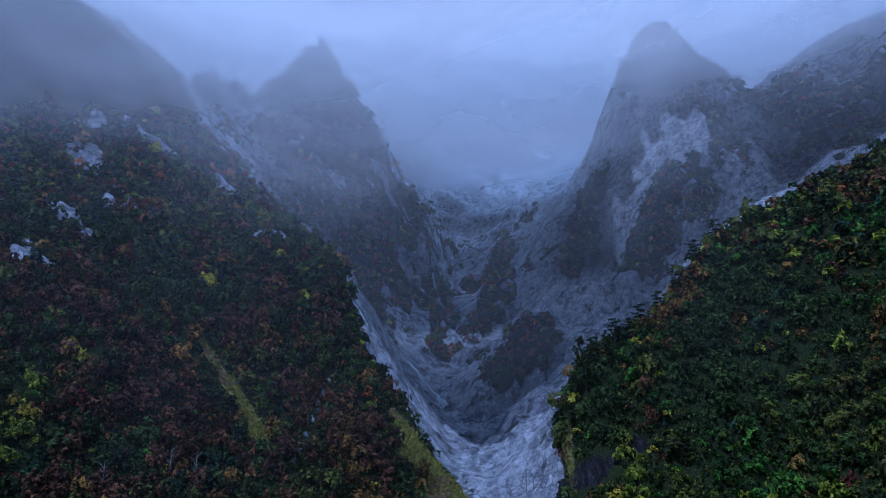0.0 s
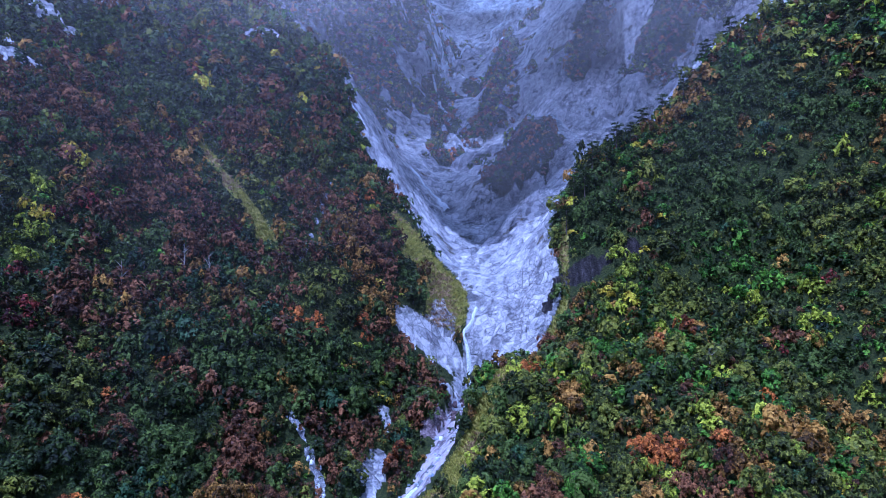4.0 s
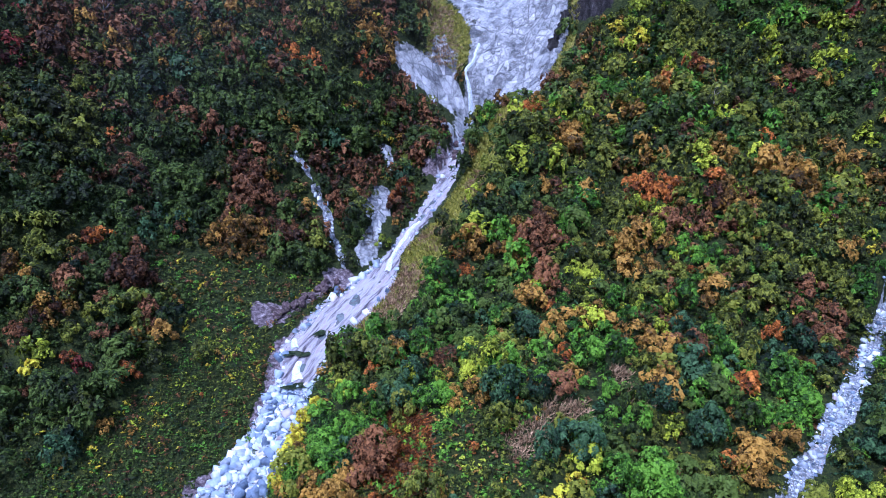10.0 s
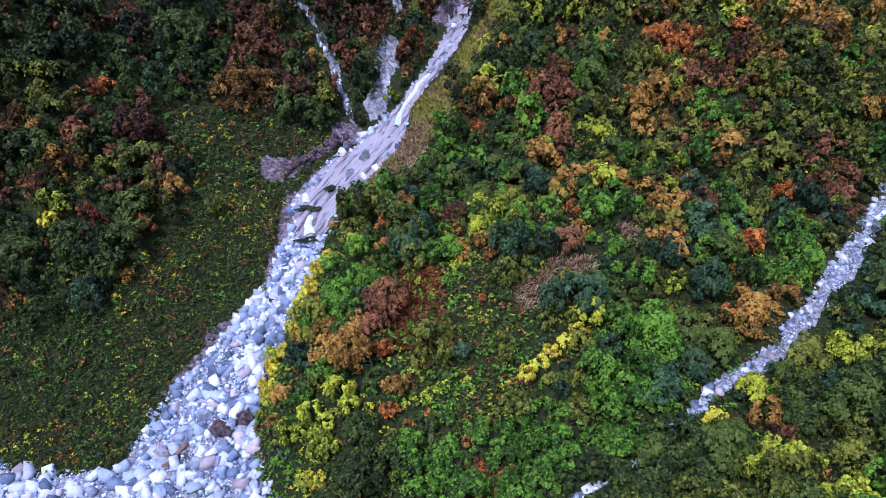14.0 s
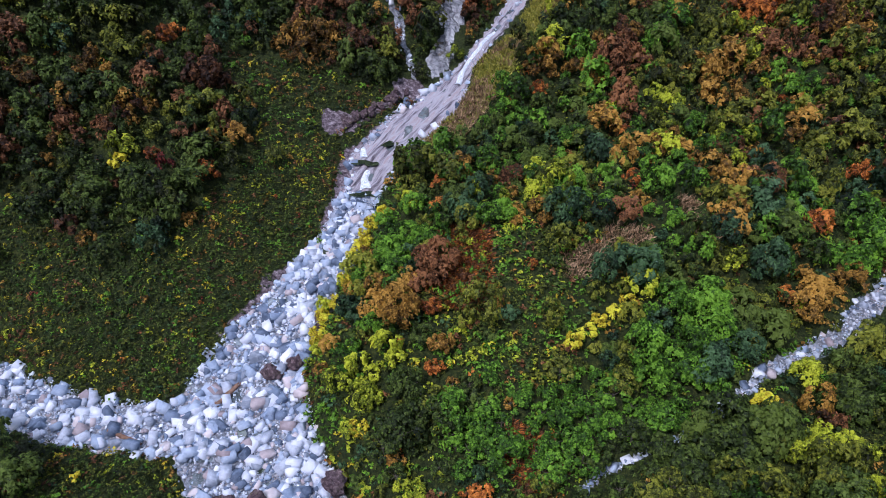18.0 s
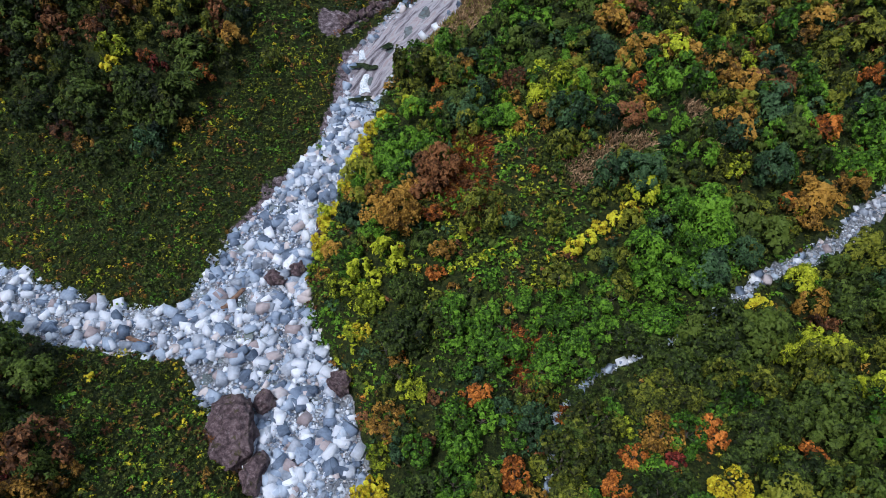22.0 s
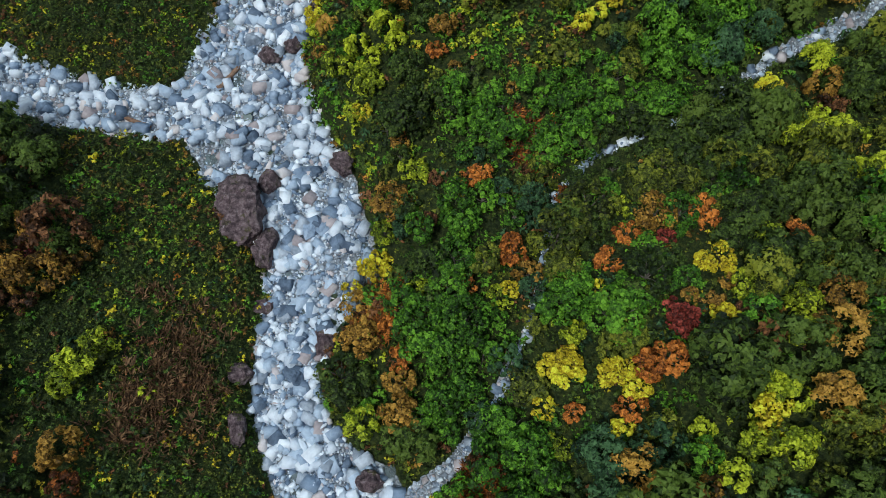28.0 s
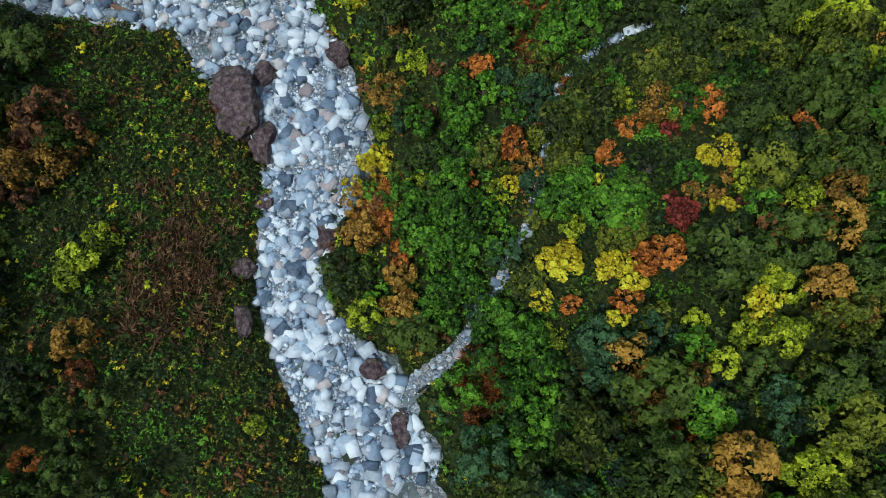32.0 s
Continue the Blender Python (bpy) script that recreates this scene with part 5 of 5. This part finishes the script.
# ---- scrub, undergrowth and grass ----
def plant_scrub():
    r = np.random.default_rng(23)
    low = [crown_shape(rng, 6, 25, 0.37, 0.7) for _ in range(5)]
    far_low = [crown_shape(rng, 4, 12, 0.7, 0.6) for _ in range(5)]
    bushes = [crown_shape(rng, 11, 96, 0.24, 0.75) for _ in range(5)]
    rows = []
    for spacing, near, far, seed in ((0.85, 0, 118, 31), (2.2, 118, 236, 32), (3.0, 236, 560, 33)):
        x, y, z = wood(spacing, near, far, seed)
        zone, scrub = region(x, y)
        keep = scrub | (r.random(len(x)) < (np.where(np.hypot(x, y) < 46, 0.72, np.where(np.hypot(x, y) < 78, 0.6, 0.34)) if spacing < 2 else 0.6 if spacing < 3 else 0.9))
        keep &= ~(scrub & (zone == 2) & (np.hypot(x, y) < 100)) | (r.random(len(x)) < 0.25)
        rows.append(np.stack([x, y, z, (min(spacing, 1.9) if spacing < 3 else 2.6) * r.uniform(0.4, 1.15, len(x)), zone], 1)[keep])
    # larger bushes stand in the scrub
    x, y, z = wood(1.7, 0, 118, 34)
    zone, scrub = region(x, y)
    keep = scrub & (zone != 2) & (r.random(len(x)) < 0.5) & (creek_gap(x, y) > 0.8)
    rows.append(np.stack([x, y, z, r.uniform(0.7, 1.45, len(x)), zone], 1)[keep])
    # the west bank carries a close fine cover
    x, y, z = wood(0.58, 0, 100, 35)
    zone, scrub = region(x, y)
    keep = scrub & (zone == 2)
    rows.append(np.stack([x, y, z, r.uniform(0.3, 0.62, len(x)), zone], 1)[keep])
    rows = np.concatenate(rows)
    mixes = np.log(np.array([[0.2, 0.1, 0.3, 0.2, 0.1, 0.04, 0.03, 0.01, 0.02, 0.001], [0.18, 0.06, 0.26, 0.24, 0.11, 0.02, 0.06, 0.01, 0.07, 0.001],
                             [0.40, 0.03, 0.10, 0.30, 0.055, 0.03, 0.035, 0.004, 0.07, 0.001], [0.5, 0.1, 0.17, 0.16, 0.03, 0.01, 0.02, 0.005, 0.02, 0.001], [0.26, 0.03, 0.08, 0.34, 0.01, 0.01, 0.08, 0.02, 0.16, 0.01]]))
    score = mixes[rows[:, 4].astype(int)] + r.gumbel(size=(len(rows), len(SPECIES)))
    for k in range(len(SPECIES)):
        score[:, k] += 1.0 * noise2(rows[:, 0] / 7, rows[:, 1] / 7, 140 + k)
    for px, py, pr, kind in STANDS:
        score[:, SPECIES.index(kind)] += 2.6 * np.exp(-((rows[:, 0] - px) ** 2 + (rows[:, 1] - py) ** 2) / pr ** 2)
    kind = score.argmax(1)
    for k, word in enumerate(SPECIES):
        q = rows[kind == k]
        if len(q) < 3:
            continue
        # scrub leaves take half of their zone's painted shade
        rows5 = np.stack([q[:, 0], q[:, 1], q[:, 2] - 0.35 * q[:, 3], q[:, 3], q[:, 3] * r.uniform(0.6, 1.2, len(q)), r.uniform(0, 6.28, len(q)), r.integers(0, 5, len(q)), r.uniform(0.1, 0.8, len(q)) - 0.5 * ZONE_SHADE[q[:, 4].astype(int)]], 1)
        far = np.hypot(q[:, 0], q[:, 1]) > 236
        rows5[far, 6] += 5
        rows5[~far & (q[:, 3] > 1.0), 6] += 10
        v, f, t = strew(low + far_low + bushes, rows5)
        tagged(new("scrub", mesh_from("scrub", v, f, LEAF[word], t)), TREE_WORDS[word].split(" broadleaf")[0].split(" autumn")[0] + " low scrub on the creek banks and slopes", "shrubs", kind="stuff")


def plant_grass():
    r = np.random.default_rng(29)
    tufts = [tuft_shape(rng, 12, 0.8) for _ in range(4)]
    g = np.arange(-76, 60, 0.62)
    x, y = [c.ravel() for c in np.meshgrid(g, np.arange(60, 215, 0.62))]
    x, y = x + r.uniform(-0.3, 0.3, x.size), y + r.uniform(-0.3, 0.3, x.size)
    z, gravel, rock, grass, _, slab, _ = ground(x, y, True)
    ok = (grass > 0.35) & (slab < 0.2) & (gravel < 0.3)
    for cx, cy, rad in STRAW:
        ok |= np.hypot(x - cx, y - cy) < rad * (1 + 0.3 * noise2(x, y, 7))
    x, y, z = x[ok], y[ok], z[ok]
    # a brown patch on the west bank
    bx, by = r.uniform(-36, -22, 1500), r.uniform(4, 22, 1500)
    inside = np.hypot((bx + 29) / 4, (by - 13) / 7) + 0.5 * fbm(bx / 3, by / 3, 3, 19) + r.normal(size=1500) * 0.25 < 0.9
    bx, by = bx[inside], by[inside]
    n = len(bx)
    v, f, t = strew(tufts, np.stack([bx, by, ground(bx, by) + 0.25, r.uniform(1.0, 1.8, n), r.uniform(0.7, 1.2, n), r.uniform(0, 6.28, n), r.integers(0, 4, n), r.uniform(0, 0.5, n)], 1))
    tagged(new("grass", mesh_from("grass", v, f, LEAF["brown"], t)), "withered brown grass on the west bank", "grass", kind="stuff")
    # withered ferns between the trees of the spur
    for fx, fy, fa, fb, n in ((-6.6, 68.5, 4.2, 5.6, 1500), (3.6, 5.6, 2.0, 2.4, 420), (-9.5, 22.5, 2.4, 3.2, 420), (5, 44, 2.6, 3.0, 420)):
        px, py = r.uniform(-1.3, 1.3, n) * fa + fx, r.uniform(-1.3, 1.3, n) * fb + fy
        inside = (np.hypot((px - fx) / fa, (py - fy) / fb) + 0.45 * fbm(px / 2.5, py / 2.5, 3, 27) + r.normal(size=n) * 0.32 < 0.9) & (creek_gap(px, py) > 0.4)
        px, py = px[inside], py[inside]
        reddish = r.random(len(px)) < 0.45
        for word, pick in (("orange", reddish), ("rust", ~reddish)):
            k = pick.sum()
            v, f, tone = strew(tufts, np.stack([px[pick], py[pick], ground(px[pick], py[pick]) + 0.35, r.uniform(1.0, 1.9, k), r.uniform(0.5, 0.9, k), r.uniform(0, 6.28, k), r.integers(0, 4, k), r.uniform(0, 0.5, k)], 1))
            tagged(new("ferns", mesh_from("ferns", v, f, LEAF[word], tone)), "withered " + ("reddish" if word == "orange" else "rust-brown") + " ferns covering the ground between trees", "ferns", kind="stuff")
    pale = (noise2(x / 9, y / 9, 9) + r.normal(size=len(x)) * 0.35 > 0.45) | (np.hypot((x + 6.5) / 3.2, (y - 105) / 6) + r.normal(size=len(x)) * 0.2 < 1)
    for cx, cy, rad in STRAW:
        pale |= np.hypot(x - cx, y - cy) < rad * 1.4
    for word, pick in (("straw", pale), ("sedge", ~pale)):
        n = pick.sum()
        v, f, t = strew(tufts, np.stack([x[pick], y[pick], z[pick] - 0.05, r.uniform(0.9, 1.6, n), r.uniform(0.8, 1.5, n), r.uniform(0, 6.28, n), r.integers(0, 4, n), r.uniform(0, 0.6, n)], 1))
        tagged(new("grass", mesh_from("grass", v, f, LEAF[word], t)), "dry tufted grass along the gorge rim" if word == "straw" else "yellow-green tufted grass along the gorge rim", "grass", kind="stuff")


plant_scrub()
plant_grass()


# ---- stones, boulders and driftwood in the creek beds ----
def boulder(x, y, wide, long, tall, turn, seed, material, label, sink=0.3, fine=2):
    r = np.random.default_rng(seed)
    v, f = rock_shape(r, 24 if fine > 1 else 13, (wide / 2, long / 2, tall / 2), fine, 0.22)
    me = mesh_from("boulder", v, f, material)
    ob = tagged(new("boulder", me), label, "boulder", "creek boulders")
    ob.matrix_basis = pose(x, y, float(ground(np.array([x]), np.array([y]))[0]) + tall * (0.5 - sink), 0, 0, turn)
    return ob


BOULDERS = [(-27.3, 32.6, 7.2, 9.6, 6.6, 20, STONE_BROWN, "huge purple-brown boulder at the creek bank"),
            (-23.6, 28.6, 3.6, 6.2, 3.4, -12, STONE_BROWN, "tall grey-brown boulder beside the huge one"),
            (-25.0, 37.0, 3.6, 3.4, 2.8, 40, STONE_BROWN, "purple-brown boulder behind the huge one"),
            (-28.4, 54.4, 3.6, 3.0, 2.6, 15, STONE_BROWN, "brown boulder in the middle of the creek"),
            (-25.9, 56.2, 2.8, 2.6, 2.2, 50, STONE_BROWN, "brown boulder at the edge of the creek"),
            (-16.8, 40.5, 3.6, 3.8, 3.2, 10, STONE_BROWN, "dark brown boulder half under bushes"),
            (-24.2, 63.0, 2.0, 3.6, 2.4, 5, STONE_BROWN, "dark rock under the yellow bushes"),
            (-31.2, 56.5, 2.6, 2.4, 1.8, 30, STONE, "pinkish pale boulder in the creek"),
            (-15.2, 18.8, 2.6, 5.2, 2.6, 8, STONE_BROWN, "banded grey rock at the creek's edge"),
            (-4.2, -0.5, 2.4, 5.0, 2.2, 20, STONE_BROWN, "banded grey rock beside the creek"),
            (-8.0, 5.2, 3.2, 2.6, 2.4, 0, STONE_BROWN, "brown boulder where the side creek comes in"),
            (-23.2, 14.0, 3.4, 2.6, 2.0, 10, STONE_BROWN, "brown rock ledge on the west bank"),
            (-22.4, 22.0, 3.0, 2.2, 1.8, 30, STONE_BROWN, "brown bank rock among grass tufts"),
            (-22.0, 8.5, 2.2, 4.4, 2.2, 15, STONE_BROWN, "dark wet rock along the west bank"),
            (-17.6, 14.8, 2.8, 3.6, 1.8, 70, STONE_BLUE, "large smooth slate-blue boulder in the creek"),
            (-19.2, 31.5, 1.9, 2.9, 1.5, 12, STONE_BLUE, "large pale blue boulder in the creek"),
            (-33.5, 45.8, 2.6, 2.2, 1.5, 40, STONE_BLUE, "blue-grey boulder where the creeks meet")]
for i, (x, y, a, b, c, turn, mat, label) in enumerate(BOULDERS):
    boulder(x, y, a, b, c, turn, 300 + i, mat, label)

# jagged rock along the purple bank, in the gorge and by the scree
jag = random.Random(91)
for line, count, word in ((PURPLE, 26, "jagged purple-brown rock on the west bank"), (GORGE, 16, "dark wet rock in the gorge below the fall"), (SCREE, 14, "pale broken rock in a steep scree gully")):
    for k in range(count):
        i = jag.randrange(len(line) - 1)
        u = jag.random()
        x = line[i][0] + u * (line[i + 1][0] - line[i][0]) + jag.uniform(-1.3, 1.3)
        y = line[i][1] + u * (line[i + 1][1] - line[i][1]) + jag.uniform(-1.3, 1.3)
        big = jag.uniform(0.9, 2.4) * (0.6 if line is SCREE else 1.0)
        boulder(x, y, big * jag.uniform(0.6, 1.0), big * jag.uniform(0.8, 1.4), big * jag.uniform(0.7, 1.3), jag.uniform(0, 180), 500 + k, STONE if line is SCREE else STONE_BROWN, word, 0.3, 1)


def lay_stones():
    r = np.random.default_rng(37)
    protos = [block_shape(r, (1, r.uniform(0.5, 0.9), r.uniform(0.4, 0.65))) for _ in range(8)]
    small = [block_shape(r, (1, r.uniform(0.5, 0.95), r.uniform(0.4, 0.65))) for _ in range(9)]
    pts = []
    for line, widths, count in ((MAIN_CREEK[1:15], MAIN_WIDTH[1:15], 19000), (MAIN_CREEK[14:19], MAIN_WIDTH[14:19], 420), (MAIN_CREEK[18:], MAIN_WIDTH[18:], 350), (WEST_CREEK[:5], WEST_WIDTH[:5], 3600), (EAST_CREEK, EAST_WIDTH, 3600)):
        p, w = np.array(line, float), np.array(widths, float)
        length = np.concatenate([[0], np.cumsum(np.hypot(*np.diff(p[:, :2], axis=0).T))])
        s = r.uniform(0, length[-1], count)
        dx, dy = np.interp(s + 0.5, length, p[:, 0]) - np.interp(s - 0.5, length, p[:, 0]), np.interp(s + 0.5, length, p[:, 1]) - np.interp(s - 0.5, length, p[:, 1])
        k = np.hypot(dx, dy) + 1e-9
        off = np.interp(s, length, w) * r.uniform(-1.05, 1.05, count)
        if count == 420:
            # on the slab stones gather along its edges
            off = np.interp(s, length, w) * np.where(r.random(count) < 0.7, -1, 1) * r.uniform(0.72, 1.12, count)
        pts.append(np.stack([np.interp(s, length, p[:, 0]) + off * dy / k, np.interp(s, length, p[:, 1]) - off * dx / k, np.interp(s, length, w)], 1))
    pts = np.concatenate(pts)
    size = np.clip(0.10 + 0.115 * r.pareto(1.75, len(pts)), 0.10, 1.2) * np.clip(pts[:, 2] / 4, 0.7, 1.0)
    z = ground(pts[:, 0], pts[:, 1])
    order = np.argsort(-size)
    pts, size, z = pts[order], size[order], z[order]
    pick = r.choice(3, len(size), p=(0.52, 0.41, 0.07))
    kinds = ((STONE, "pale grey"), (STONE_BLUE, "slate-blue"), (STONE_WARM, "pinkish"))
    meshes = [[mesh_from("stone", v, f, m) for v, f in protos] for m, _ in kinds]
    for i in range(290):
        ob = new("stone", meshes[pick[i]][r.integers(0, 8)])
        ob.matrix_basis = Matrix.LocRotScale((pts[i, 0], pts[i, 1], z[i] + 0.15 * size[i]), Euler((r.normal() * 0.2, r.normal() * 0.2, r.uniform(0, 6.28))), Vector((1, 1, 1)) * size[i])
        tagged(ob, kinds[pick[i]][1] + " angular stone in the creek bed", "stone", "creek stones")
    for k, (m, word) in enumerate(kinds):
        q = np.arange(290, len(size))[pick[290:] == k]
        v, f, t = strew(small, np.stack([pts[q, 0], pts[q, 1], z[q] + 0.1 * size[q], size[q], size[q], r.uniform(0, 6.28, len(q)), r.integers(0, 9, len(q)), 0 * q], 1))
        tagged(new("cobbles", mesh_from("cobbles", v, f, m)), word + " cobbles filling the creek bed", "stones", kind="stuff")


lay_stones()


def driftwood(x, y, length, radius, turn, tilt):
    bm = bmesh.new()
    for i in range(9):
        bmesh.ops.create_circle(bm, segments=9, radius=radius * (1.15 - 0.45 * i / 8) * (1 + 0.15 * math.sin(i * 2.1)),
                                matrix=Matrix.Translation((length * (i / 8 - 0.5), 0.08 * math.sin(i * 1.3), 0.05 * math.cos(i * 1.7))) @ Matrix.Rotation(math.pi / 2, 4, "Y"))
    bm.verts.ensure_lookup_table()
    for i in range(8):
        for k in range(9):
            a, b = i * 9 + k, i * 9 + (k + 1) % 9
            bm.faces.new([bm.verts[j] for j in (a, b, b + 9, a + 9)])
    bm.faces.new([bm.verts[k] for k in range(9)])
    bm.faces.new([bm.verts[72 + k] for k in range(9)])
    me = bpy.data.meshes.new("log")
    bm.to_mesh(me)
    bm.free()
    me.materials.append(WOOD)
    ob = tagged(new("log", me), "weathered brown log lying on the creek stones", "log")
    ob.matrix_basis = pose(x, y, float(ground(np.array([x]), np.array([y]))[0]) + radius * 1.2, 0, tilt, turn)


driftwood(-33.3, 50.8, 4.6, 0.36, 62, -4)
driftwood(-43.0, 42.8, 4.8, 0.28, -14, 2)


# ---- cloud hanging in the head of the valley ----
def mist_bank(radius, low, high, material, label, lean=0.7):
    """A sheet of cloud that leans back as it rises, open to the sky."""
    a, zz = np.meshgrid(np.radians(np.linspace(-62, 62, 80)), np.linspace(low, high, 28))
    rr = radius * (1 + 0.03 * np.sin(a * 5 + radius)) + lean * (zz - (low + high) / 2)
    i = np.arange(a.size).reshape(a.shape)
    f = np.stack([i[:-1, :-1], i[:-1, 1:], i[1:, 1:], i[1:, :-1]], 2).reshape(-1, 4)
    me = mesh_from("mist", np.stack([rr * np.sin(a), rr * np.cos(a), zz], 2).reshape(-1, 3), f, material, flat=False)
    return tagged(new("backdrop_mist", me), label, "mist", kind="structure")


mist_bank(168, 30, 260, mist_material("haze", 62, 170, 0.03, 90, -0.35), "thin haze before the west slope", 0.4)
mist_bank(300, 20, 330, mist_material("haze", 30, 120, 0.065, 90), "blue haze filling the rock bowl", 0.4)
for reach, thick in ((212, 0.03), (258, 0.045)):
    mist_bank(reach, 60, 290, mist_material("haze", 95, 230, thick, 90, -0.25), "thin haze before the wooded slopes", 0.4)
mist_bank(330, 100, 440, mist_material("mist_near", 145, 320, 0.48, 110, -0.26), "thin blue mist drifting before the slopes", 0.6)
mist_bank(440, 60, 560, mist_material("mist_middle", 130, 380, 0.45, 150), "pale mist hanging between the spurs", 0.8)
mist_bank(510, 160, 640, mist_material("mist_peaks", 365, 480, 0.90, 120), "white cloud wrapping the rock towers", 0.5)
mist_bank(650, 100, 800, mist_material("mist_head", 258, 330, 1.0, 160), "dense white cloud filling the valley head", 0.5)
mist_bank(1000, 100, 1600, CLOUD, "unbroken bright cloud behind the mountains", 0.2)
